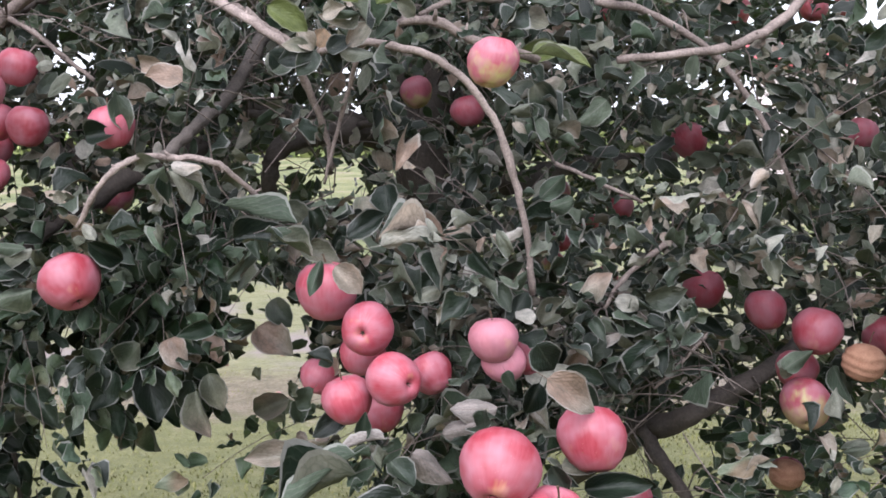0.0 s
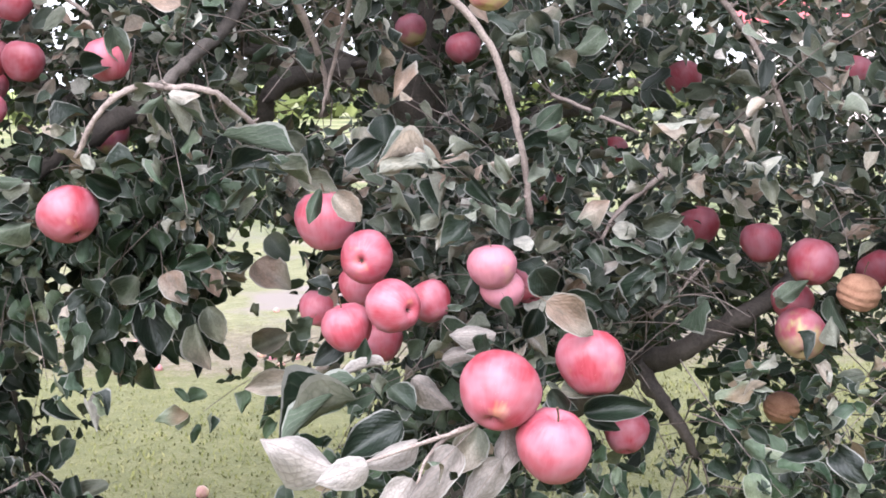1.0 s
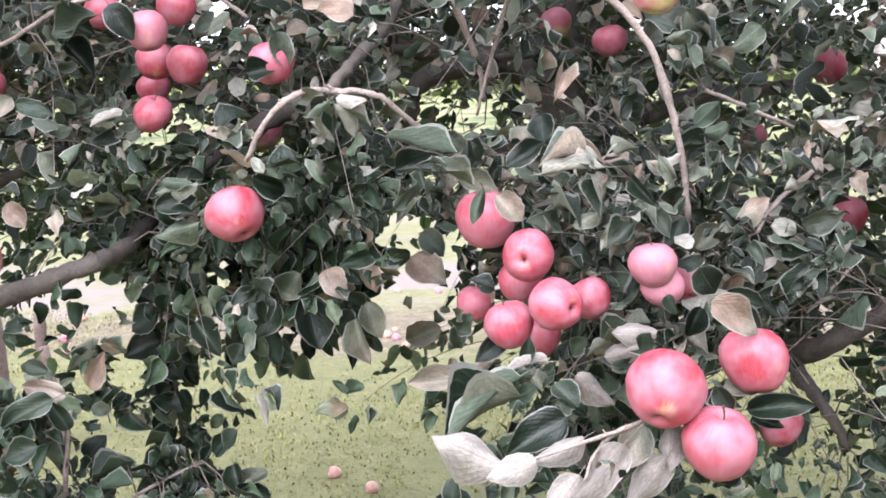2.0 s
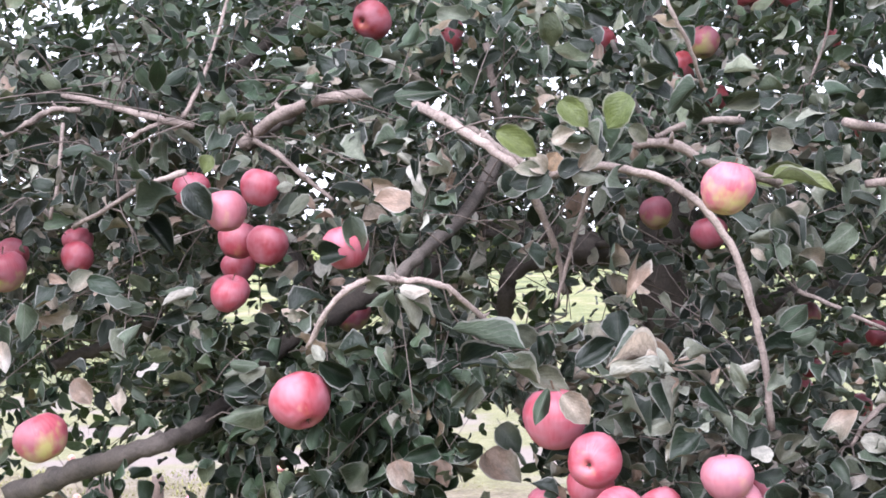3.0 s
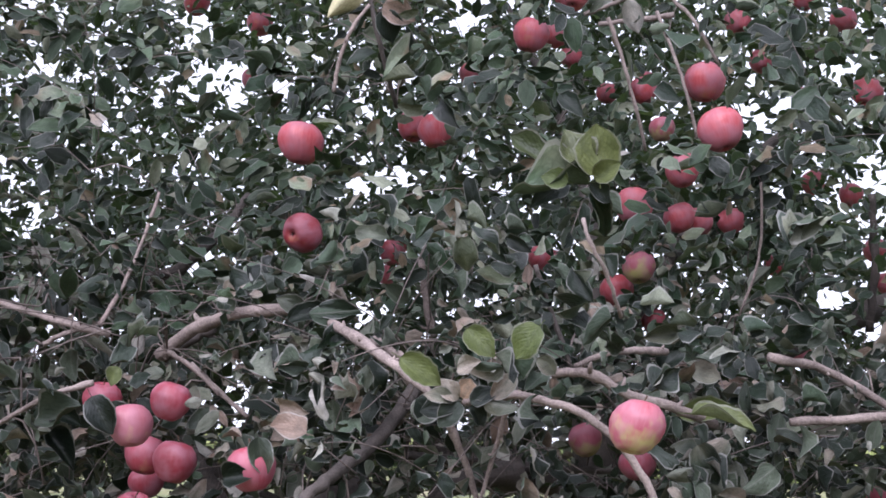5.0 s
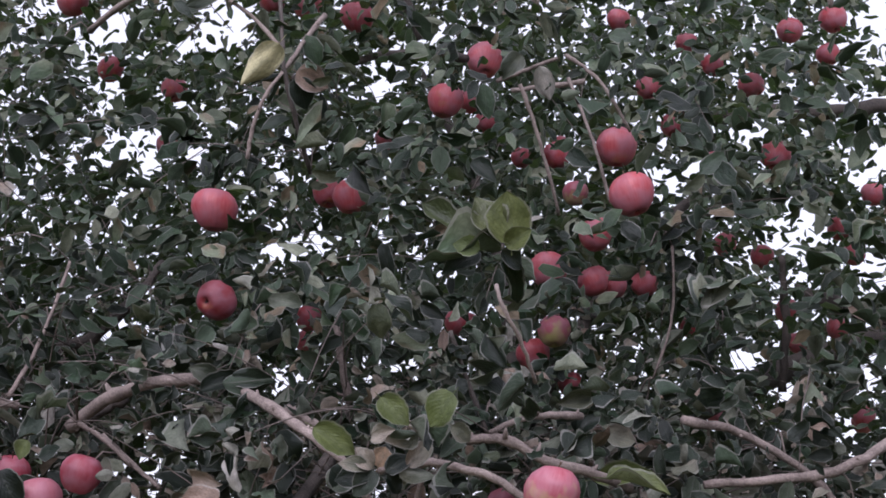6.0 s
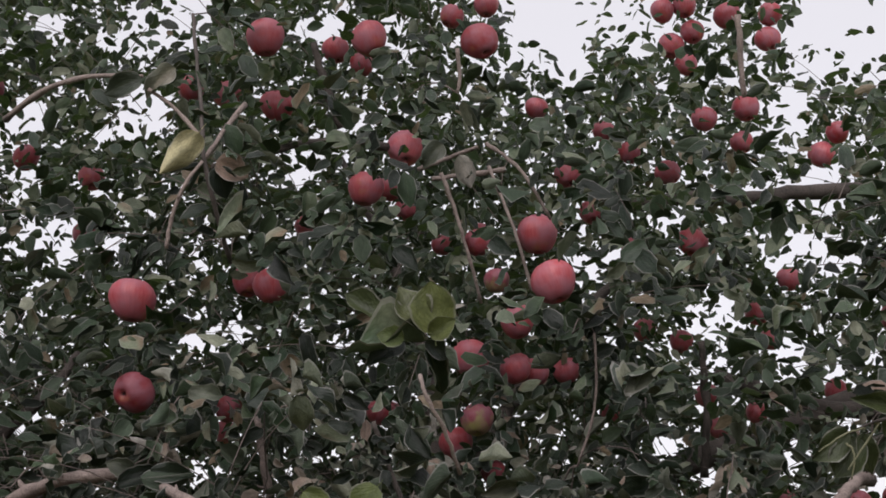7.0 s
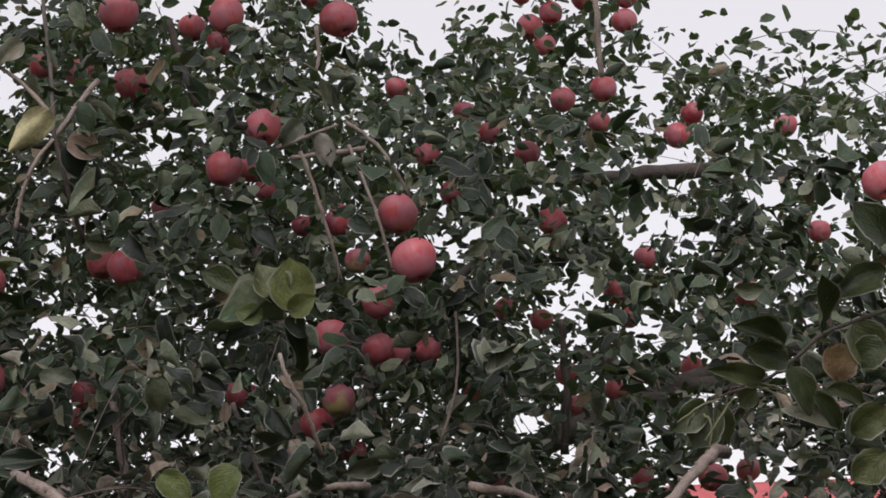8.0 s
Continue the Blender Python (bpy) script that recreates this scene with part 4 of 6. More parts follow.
apple((0.563, 3.787, 3.035), 0.072, (-0.27, -0.17, -0.95))
apple((0.621, 3.78, 3.071), 0.068, (0.06, -0.33, -0.94))
apple((0.539, 3.763, 3.128), 0.068, (0.03, 0.24, -0.97))
apple((0.603, 3.801, 2.985), 0.065, (0.13, -0.13, -0.98))
apple((0.716, 3.773, 3.116), 0.075, (0.3, 0.16, -0.94))
apple((0.828, 3.793, 3.052), 0.072, (0.25, -0.31, -0.92))
apple((0.835, 3.777, 3.12), 0.068, (-0.47, 0.12, -0.87))
apple((0.599, 3.762, 3.14), 0.068, (0.02, -0.21, -0.98))
apple((0.766, 3.836, 2.868), 0.078, (0.14, -0.23, -0.96))
apple((0.649, 3.839, 2.838), 0.068, (-0.17, 0.4, -0.9))
apple((0.975, 3.876, 2.743), 0.075, (-0.42, 0.14, -0.9))
apple((1.017, 3.862, 2.804), 0.065, (0.27, 0.38, -0.88))
apple((-0.289, 3.765, 2.986), 0.068, (0.08, 0.05, -1))
apple((-1.056, 3.846, 2.534), 0.068, (-0.26, -0.09, -0.96))
apple((-0.039, 3.743, 3.114), 0.068, (-0.52, -0.22, -0.83))
apple((0.055, 3.739, 3.144), 0.072, (-0.01, -0.13, -0.99))
apple((1.479, 3.836, 2.504), 0.072, (-0.14, 0.24, -0.96))
apple((1.143, 3.905, 2.294), 0.078, (-0.43, -0.05, -0.9))
apple((1.345, 3.856, 2.455), 0.068, (-0.12, -0.09, -0.99))
apple((1.257, 3.794, 2.742), 0.068, (0.02, 0.43, -0.9))
apple((1.139, 4.016, 1.822), 0.068, (-0.29, 0.28, -0.92))
apple((1.349, 4.004, 1.821), 0.062, (0.38, -0.13, -0.91))
apple((0.847, 4.035, 1.816), 0.065, (-0.16, -0.42, -0.89))
apple((0.463, 4.058, 1.815), 0.068, (-0.22, 0.44, -0.87))
apple((0.989, 3.96, 2.102), 0.068, (-0.54, 0.03, -0.84))
apple((0.778, 3.985, 2.048), 0.062, (-0.18, 0.42, -0.89))
apple((0.782, 1.925, 2.056), 0.053, (0.08, -0.45, -0.89))


shrivelled_apple((0.624, 2.077, 1.142), 0.067, 0.055)
shrivelled_apple((0.58, 2.357, 0.904), 0.061, 0.050)


# ---- single leaves on the outside of the crown ----
leaf((-0.12, 1.521, 1.037), (-0.207, 1.525, 1.075), 0.049, (0.1, 0.81, -0.58), 'pale')
leaf((-0.086, 1.512, 1.048), (-0.143, 1.515, 1.021), 0.036, (0.27, 0.92, -0.29), 'pale')
leaf((-0.031, 1.543, 1.065), (-0.094, 1.551, 1.024), 0.029, (0.08, 0.78, -0.62), 'pale')
leaf((0.012, 1.522, 1.063), (-0.048, 1.516, 0.985), 0.042, (0.27, 0.83, -0.5), 'pale')
leaf((-0.038, 1.528, 1.026), (-0.072, 1.518, 0.974), 0.039, (-0.09, 0.95, -0.31), 'pale')
leaf((0.07, 1.583, 1.074), (0.068, 1.568, 1.015), 0.034, (0.34, 0.9, -0.26), 'pale')
leaf((0.065, 1.568, 1.035), (0.02, 1.578, 0.968), 0.040, (-0.18, 0.84, -0.52), 'pale')
leaf((-0.038, 1.651, 1.113), (0.018, 1.663, 1.073), 0.033, (0.01, 0.86, -0.51), 'pale')
leaf((-0.002, 1.673, 1.131), (0.055, 1.677, 1.149), 0.025, (-0.26, 0.83, -0.49), 'pale')
leaf((0.065, 1.696, 1.158), (0, 1.68, 1.15), 0.033, (-0.15, 0.86, -0.5), 'pale')
leaf((-0.104, 1.632, 1.119), (-0.211, 1.631, 1.06), 0.036, (0.03, 0.66, 0.75))
leaf((-0.07, 1.654, 1.131), (-0.128, 1.658, 1.13), 0.021, (0.03, 0.66, 0.75), 'pale')
leaf((-0.146, 1.703, 1.339), (-0.161, 1.69, 1.295), 0.018, (-0.23, 0.78, -0.58))
leaf((-0.073, 1.684, 1.358), (0.002, 1.681, 1.373), 0.027, (0.03, 0.66, 0.75))
leaf((-0.272, 1.774, 1.403), (-0.185, 1.748, 1.368), 0.035, (0.03, 0.66, 0.75))
leaf((-0.036, 1.725, 1.288), (0.004, 1.721, 1.306), 0.020, (0.21, 0.86, -0.46))
leaf((0.062, 1.733, 1.363), (0.102, 1.716, 1.37), 0.016, (-0.23, 0.8, -0.56))
leaf((0.083, 1.725, 1.303), (0.107, 1.731, 1.318), 0.018, (0.18, 0.94, -0.29))
leaf((0.129, 1.849, 1.403), (0.162, 1.84, 1.436), 0.027, (-0.16, 0.85, -0.51))
leaf((0.141, 1.838, 1.392), (0.174, 1.824, 1.4), 0.026, (-0.31, 0.89, -0.33))
leaf((0.463, 2.049, 1.394), (0.447, 2.039, 1.44), 0.034, (-0.03, 0.89, -0.46))
leaf((0.218, 1.86, 1.53), (0.183, 1.875, 1.494), 0.035, (0.23, 0.87, -0.43))
leaf((-0.654, 1.919, 1.437), (-0.705, 1.898, 1.434), 0.020, (-0.03, 0.64, 0.77))
leaf((0.561, 1.971, 1.08), (0.559, 1.994, 1.12), 0.024, (-0.13, 0.82, -0.56))
leaf((0.577, 2.076, 1.138), (0.601, 2.08, 1.078), 0.028, (-0.22, 0.81, -0.54))
leaf((0.486, 2.027, 1.144), (0.525, 2.036, 1.154), 0.028, (-0.14, 0.87, -0.47))
leaf((0.631, 2.066, 1.021), (0.585, 2.067, 1.013), 0.020, (-0.23, 0.94, -0.26))
leaf((-0.668, 1.954, 1.44), (-0.719, 1.943, 1.435), 0.019, (-0.45, 0.87, -0.19))
leaf((0.21, 1.872, 1.288), (0.163, 1.861, 1.273), 0.026, (-0.23, 0.83, -0.51))
leaf((0.161, 1.769, 1.262), (0.157, 1.765, 1.284), 0.019, (0.32, 0.85, -0.42))
leaf((0.074, 1.662, 1.208), (0.091, 1.673, 1.178), 0.016, (0.23, 0.74, -0.64))
leaf((0.111, 1.73, 1.271), (0.089, 1.715, 1.259), 0.025, (0.16, 0.83, -0.54))
leaf((-0.549, 1.893, 1.339), (-0.617, 1.895, 1.333), 0.026, (0.2, 0.85, -0.49))
leaf((-0.549, 1.889, 1.286), (-0.614, 1.9, 1.266), 0.030, (-0.24, 0.87, -0.44))
leaf((-0.331, 1.703, 1.455), (-0.365, 1.718, 1.432), 0.016, (-0.21, 0.82, -0.53))
leaf((-0.333, 1.722, 1.45), (-0.332, 1.722, 1.406), 0.016, (-0.08, -0.41, 0.91))
leaf((-0.322, 1.712, 1.452), (-0.288, 1.715, 1.413), 0.019, (0.06, -0.41, 0.91))
leaf((-0.324, 1.703, 1.456), (-0.28, 1.692, 1.449), 0.017, (0.11, 0.89, -0.45))
leaf((-0.338, 1.722, 1.452), (-0.357, 1.734, 1.406), 0.019, (0.17, -0.41, 0.9))
leaf((-0.326, 1.702, 1.449), (-0.307, 1.714, 1.4), 0.020, (0.01, 0.63, 0.78))
leaf((-0.333, 1.733, 1.455), (-0.302, 1.732, 1.436), 0.017, (-0.25, -0.91, 0.32))
leaf((-0.343, 1.733, 1.459), (-0.382, 1.741, 1.449), 0.017, (0.07, -0.9, 0.43))
leaf((-0.435, 1.716, 1.385), (-0.419, 1.705, 1.368), 0.014, (-0.21, 0.95, -0.24))
leaf((0.087, 1.794, 1.35), (0.062, 1.811, 1.356), 0.019, (-0.3, 0.92, -0.23))
leaf((-0.381, 2.188, 2.261), (-0.441, 2.214, 2.199), 0.046, (-0.27, 0.95, 0.12), 'yellow')
leaf((0.253, 2.297, 1.902), (0.333, 2.316, 1.86), 0.033, (-0.02, 0.36, 0.93))
leaf((0.213, 2.319, 1.799), (0.248, 2.312, 1.833), 0.019, (-0.33, 0.94, -0.08))
leaf((-0.013, 1.683, 1.832), (0.034, 1.703, 1.799), 0.022, (-0.02, 0.36, 0.93))
leaf((-0.734, 2.008, 1.428), (-0.684, 1.997, 1.437), 0.019, (-0.29, 0.86, -0.43))
leaf((0.333, 2.056, 1.168), (0.385, 2.064, 1.123), 0.028, (-0.19, 0.83, -0.52))
leaf((0.266, 2.055, 1.153), (0.308, 2.059, 1.125), 0.025, (0.33, 0.89, -0.32))
leaf((0.487, 2, 1.147), (0.529, 2.019, 1.172), 0.029, (-0.15, 0.93, -0.34))
leaf((0.573, 2.035, 1.038), (0.538, 2.028, 1.006), 0.018, (0.11, 0.82, -0.56))
leaf((0.623, 2.032, 1.024), (0.582, 2.037, 1.018), 0.017, (0.32, 0.83, -0.46))
leaf((-0.105, 1.649, 1.091), (-0.214, 1.637, 1.059), 0.041, (0.13, -0.37, 0.92))
leaf((-0.05, 1.625, 1.068), (-0.127, 1.605, 1.033), 0.048, (-0.26, -0.92, 0.3))
leaf((0.038, 1.603, 1.065), (0.012, 1.584, 1.012), 0.041, (0.22, -0.86, 0.47))
leaf((-0.169, 1.8, 1.08), (-0.259, 1.8, 1.069), 0.034, (-0.04, -0.91, 0.42))
leaf((-0.172, 1.82, 1.084), (-0.199, 1.834, 1.034), 0.034, (0.24, -0.9, 0.35))
leaf((-0.15, 1.818, 1.07), (-0.185, 1.807, 1.096), 0.030, (0.03, -0.94, 0.35))
leaf((-0.237, 2.154, 1.082), (-0.302, 2.158, 1.056), 0.040, (0.2, -0.94, 0.26))
leaf((-0.273, 2.071, 1.207), (-0.223, 2.051, 1.164), 0.052, (0.16, -0.96, 0.25))
leaf((-0.253, 2.076, 1.246), (-0.226, 2.057, 1.207), 0.037, (-0.14, -0.95, 0.27))
leaf((-0.191, 1.637, 0.991), (-0.193, 1.625, 0.951), 0.024, (-0.09, -0.88, 0.46))
leaf((0.116, 1.561, 1.217), (0.179, 1.575, 1.174), 0.042, (0.31, -0.89, 0.33))
leaf((0.109, 1.626, 1.246), (0.131, 1.639, 1.207), 0.040, (-0.25, -0.77, 0.58))
leaf((0.144, 1.68, 1.202), (0.206, 1.694, 1.191), 0.026, (0.2, -0.85, 0.48))
leaf((0.163, 1.622, 1.075), (0.242, 1.607, 1.086), 0.032, (-0.03, -0.95, 0.32))
leaf((0.168, 1.621, 1.066), (0.206, 1.62, 1.051), 0.017, (0.15, -0.91, 0.39))
leaf((0.121, 1.568, 1.116), (0.139, 1.577, 1.084), 0.025, (-0.23, -0.94, 0.26))
leaf((0.137, 1.627, 1.103), (0.181, 1.614, 1.101), 0.024, (-0.21, -0.84, 0.49))
leaf((0.114, 1.659, 1.194), (0.099, 1.659, 1.151), 0.028, (0.14, -0.9, 0.4))
leaf((-0.417, 1.967, 1.169), (-0.406, 1.973, 1.086), 0.057, (0.32, -0.86, 0.38))
leaf((-0.473, 2.016, 1.153), (-0.502, 1.997, 1.097), 0.051, (0.24, -0.91, 0.34))
leaf((-0.353, 1.963, 1.148), (-0.367, 1.965, 1.092), 0.037, (-0.28, -0.87, 0.42))
leaf((-0.343, 1.941, 1.137), (-0.324, 1.924, 1.069), 0.036, (-0.23, -0.89, 0.4))
leaf((-0.329, 1.964, 1.157), (-0.311, 1.951, 1.101), 0.037, (-0.04, -0.91, 0.4))
leaf((-0.338, 2.021, 1.206), (-0.318, 2.001, 1.166), 0.031, (0.16, -0.8, 0.58))
leaf((-0.532, 2.058, 1.08), (-0.55, 2.05, 1.049), 0.031, (0.04, -0.92, 0.4))
leaf((-0.572, 2.067, 1.147), (-0.535, 2.077, 1.106), 0.042, (0.02, -0.79, 0.61))
leaf((-0.606, 2.063, 1.115), (-0.562, 2.043, 1.067), 0.042, (0.06, -0.87, 0.48))
leaf((-0.425, 1.971, 1.199), (-0.456, 1.975, 1.159), 0.043, (0.21, -0.87, 0.45))
leaf((-0.385, 1.971, 1.206), (-0.36, 1.95, 1.16), 0.040, (-0.17, -0.92, 0.35))
leaf((-0.568, 2.138, 0.925), (-0.598, 2.132, 0.894), 0.030, (-0.22, -0.83, 0.51))
leaf((-0.261, 1.768, 1.362), (-0.178, 1.762, 1.368), 0.037, (0.28, -0.86, 0.43))
leaf((-0.116, 1.746, 1.362), (-0.065, 1.767, 1.393), 0.029, (0.02, -0.91, 0.4))
leaf((-0.129, 1.702, 1.332), (-0.095, 1.698, 1.296), 0.033, (-0.19, -0.79, 0.58))
leaf((-0.006, 1.77, 1.251), (0.037, 1.769, 1.26), 0.032, (0.06, -0.79, 0.61))
leaf((-0.183, 1.805, 1.347), (-0.134, 1.821, 1.319), 0.032, (0.06, -0.83, 0.55))
leaf((-0.073, 1.844, 1.423), (-0.067, 1.82, 1.38), 0.037, (-0.24, -0.8, 0.55))
leaf((-0.207, 1.843, 1.397), (-0.164, 1.857, 1.373), 0.032, (0.02, -0.88, 0.47))
leaf((-0.103, 1.843, 1.409), (-0.096, 1.828, 1.369), 0.032, (0.26, -0.85, 0.45))
leaf((-0.098, 1.654, 1.131), (-0.09, 1.647, 1.163), 0.020, (0.12, -0.92, 0.36))
leaf((-0.022, 1.676, 1.153), (-0.05, 1.692, 1.13), 0.023, (-0.06, -0.93, 0.35))
leaf((-0.064, 1.65, 1.104), (-0.035, 1.625, 1.074), 0.030, (0.21, -0.81, 0.55))
leaf((-0.122, 1.757, 1.141), (-0.165, 1.737, 1.117), 0.029, (-0.06, -0.96, 0.29))
leaf((-0.168, 1.811, 1.162), (-0.193, 1.824, 1.131), 0.030, (0.28, -0.78, 0.56))
leaf((-0.144, 1.914, 1.184), (-0.165, 1.924, 1.159), 0.028, (0.27, -0.76, 0.59))
leaf((-0.188, 1.858, 1.139), (-0.198, 1.874, 1.102), 0.027, (-0.17, -0.95, 0.26))
leaf((-0.657, 1.884, 1.589), (-0.626, 1.882, 1.539), 0.039, (0.19, -0.95, 0.26))
leaf((-0.689, 1.93, 1.577), (-0.764, 1.927, 1.548), 0.040, (0.12, -0.9, 0.42))
leaf((-0.044, 1.567, 1.668), (-0.073, 1.569, 1.635), 0.037, (-0.08, -0.95, 0.31), 'fresh')
leaf((-0.118, 1.552, 1.662), (-0.087, 1.542, 1.634), 0.029, (0.08, -0.97, 0.23), 'fresh')
leaf((-0.184, 1.539, 1.63), (-0.138, 1.54, 1.603), 0.030, (0.28, -0.95, 0.16), 'fresh')
leaf((-0.126, 1.551, 1.622), (-0.101, 1.538, 1.627), 0.020, (0.35, -0.92, 0.16))
leaf((-0.045, 1.567, 1.635), (-0.024, 1.573, 1.617), 0.020, (0.09, -0.97, 0.24))
leaf((0.019, 1.481, 1.808), (0.016, 1.481, 1.862), 0.044, (-0.07, -0.98, 0.17), 'fresh')
leaf((0.004, 1.489, 1.814), (-0.019, 1.483, 1.859), 0.033, (0.2, -0.96, 0.18), 'olive')
leaf((-0.005, 1.498, 1.816), (-0.046, 1.492, 1.834), 0.031, (-0.1, -0.98, 0.17), 'fresh')
leaf((-0.032, 1.513, 1.827), (-0.077, 1.523, 1.854), 0.028, (0.36, -0.91, 0.23), 'olive')
leaf((-0.012, 1.479, 1.803), (-0.039, 1.473, 1.811), 0.022, (-0.04, -1, 0.08), 'fresh')
leaf((0.009, 1.5, 1.807), (-0.074, 1.486, 1.799), 0.031, (-0.04, -0.64, 0.76), 'shade_green')
leaf((0.013, 1.481, 1.807), (0.041, 1.475, 1.823), 0.022, (0.32, -0.94, 0.07), 'fresh')
leaf((0.009, 1.5, 1.807), (0.032, 1.518, 1.788), 0.020, (-0.12, -0.95, 0.29), 'shade_green')
leaf((-0.015, 1.518, 1.811), (-0.053, 1.502, 1.785), 0.026, (-0.2, -0.98, -0.07), 'shade_green')
leaf((0.008, 1.532, 1.804), (0.027, 1.557, 1.759), 0.022, (0.13, -0.96, 0.27), 'shade_green')
leaf((0.117, 1.815, 1.59), (0.197, 1.804, 1.591), 0.029, (-0.11, -0.41, 0.91), 'fresh')
leaf((0.127, 1.912, 1.553), (0.157, 1.905, 1.504), 0.038, (-0.26, -0.92, 0.31))
leaf((0.165, 1.913, 1.56), (0.128, 1.92, 1.516), 0.035, (-0.36, -0.91, 0.23))
leaf((-0.222, 1.866, 1.598), (-0.191, 1.883, 1.566), 0.041, (0.04, -0.86, 0.5))
leaf((-0.226, 1.864, 1.576), (-0.187, 1.884, 1.592), 0.037, (0.13, -0.92, 0.36))
leaf((0.155, 1.639, 1.183), (0.184, 1.617, 1.164), 0.029, (0.05, -0.85, 0.52))
leaf((0.464, 1.378, 1.749), (0.419, 1.375, 1.771), 0.023, (0.09, -0.99, 0.05), 'olive')
leaf((0.467, 1.382, 1.734), (0.422, 1.377, 1.745), 0.029, (-0.26, -0.96, 0.1), 'olive')
leaf((0.447, 1.396, 1.721), (0.395, 1.377, 1.731), 0.022, (-0.09, -1, -0.04), 'olive')
leaf((0.512, 1.365, 1.748), (0.509, 1.384, 1.713), 0.031, (-0.15, -0.96, 0.24), 'dry')
leaf((0.523, 1.361, 1.765), (0.55, 1.377, 1.72), 0.042, (0.2, -0.98, 0.03), 'olive')
leaf((0.494, 1.363, 1.765), (0.483, 1.337, 1.809), 0.025, (0.22, -0.95, 0.2), 'olive')
leaf((0.505, 1.346, 1.79), (0.558, 1.35, 1.816), 0.030, (0.09, -0.99, 0.06), 'olive')
leaf((0.498, 1.376, 1.708), (0.548, 1.391, 1.697), 0.020, (0.22, -0.97, 0.14), 'olive')
leaf((0.398, 1.414, 1.702), (0.362, 1.413, 1.679), 0.027, (0.21, -0.97, -0.1), 'olive')
leaf((0.408, 1.414, 1.697), (0.386, 1.429, 1.663), 0.032, (-0.26, -0.97, -0.01), 'olive')
leaf((0.409, 1.413, 1.702), (0.418, 1.421, 1.663), 0.019, (-0.1, -0.99, 0.03), 'olive')
leaf((0.49, 1.387, 1.705), (0.518, 1.39, 1.671), 0.020, (0.18, -0.98, -0.07), 'olive')
leaf((0.528, 1.276, 1.819), (0.501, 1.25, 1.85), 0.034, (-0.06, -0.98, 0.2), 'olive')
leaf((0.548, 1.354, 1.744), (0.517, 1.368, 1.732), 0.030, (-0.16, -0.99, -0.03), 'olive')
leaf((0.476, 1.402, 1.733), (0.493, 1.402, 1.686), 0.026, (0.05, -0.99, 0.12), 'olive')
leaf((0.547, 1.366, 1.69), (0.519, 1.393, 1.669), 0.030, (0.23, -0.96, 0.18), 'olive')
leaf((0.547, 1.376, 1.651), (0.523, 1.4, 1.629), 0.030, (-0.05, -1, 0.03), 'olive')
leaf((0.444, 1.408, 1.714), (0.426, 1.423, 1.7), 0.021, (0.1, -0.97, 0.23), 'olive')
leaf((-0.439, 2.255, 2.395), (-0.496, 2.27, 2.353), 0.040, (-0.17, -0.97, 0.16))
leaf((-0.494, 2.257, 2.378), (-0.565, 2.266, 2.358), 0.040, (0.36, -0.93, -0.1))
leaf((-0.353, 2.193, 2.216), (-0.303, 2.216, 2.194), 0.044, (0.28, -0.96, -0.08))
leaf((-0.353, 2.195, 2.207), (-0.338, 2.218, 2.159), 0.044, (0.27, -0.92, 0.27))
leaf((-0.01, 2.397, 2.305), (-0.049, 2.406, 2.269), 0.038, (-0.25, -0.96, -0.07))
leaf((0.018, 2.402, 2.287), (0.037, 2.414, 2.23), 0.033, (0.12, 0.98, -0.15))
leaf((0.206, 2.281, 1.961), (0.286, 2.29, 1.998), 0.032, (-0.18, -0.67, 0.72))
leaf((0.245, 2.325, 2.006), (0.217, 2.323, 1.951), 0.036, (-0.25, -0.97, -0.02))
leaf((-0.405, 1.914, 1.697), (-0.346, 1.924, 1.722), 0.030, (0.21, -0.92, 0.33))
leaf((-0.378, 1.972, 1.672), (-0.418, 1.974, 1.652), 0.038, (0.26, -0.95, 0.2))
leaf((-0.368, 1.921, 1.714), (-0.306, 1.917, 1.708), 0.027, (0.43, -0.89, 0.13))
leaf((-0.637, 1.924, 1.63), (-0.649, 1.916, 1.605), 0.024, (0.09, -0.91, 0.4), 'fresh')
leaf((-0.55, 2.188, 1.783), (-0.59, 2.169, 1.775), 0.023, (-0.09, 0.95, -0.29))
leaf((-0.516, 2.194, 1.793), (-0.554, 2.171, 1.763), 0.039, (0.38, -0.87, 0.32))
leaf((-0.65, 1.924, 1.582), (-0.631, 1.943, 1.545), 0.040, (0.28, -0.88, 0.39))
leaf((-0.754, 1.955, 1.572), (-0.698, 1.964, 1.558), 0.040, (-0.07, -0.92, 0.39))
leaf((-0.745, 1.958, 1.54), (-0.699, 1.955, 1.495), 0.035, (0.41, -0.86, 0.29))
leaf((-0.424, 1.867, 1.544), (-0.415, 1.873, 1.492), 0.032, (0.22, -0.95, 0.21))
leaf((-0.465, 1.862, 1.49), (-0.427, 1.859, 1.499), 0.034, (-0.14, -0.98, 0.16))
leaf((-0.809, 1.855, 1.323), (-0.784, 1.858, 1.287), 0.030, (0.02, -0.91, 0.41))
leaf((-0.891, 1.935, 1.446), (-0.852, 1.96, 1.44), 0.040, (0.35, -0.93, 0.13))
leaf((-0.852, 1.943, 1.44), (-0.829, 1.963, 1.473), 0.035, (0.1, -0.94, 0.32))
leaf((0.104, 1.967, 1.59), (0.18, 1.984, 1.597), 0.030, (-0.03, -0.95, 0.3), 'fresh')
leaf((0.169, 2.085, 1.526), (0.195, 2.108, 1.488), 0.043, (-0.05, 0.99, -0.09))
leaf((0.086, 2.07, 1.515), (0.115, 2.057, 1.547), 0.039, (0.2, -0.97, 0.11))
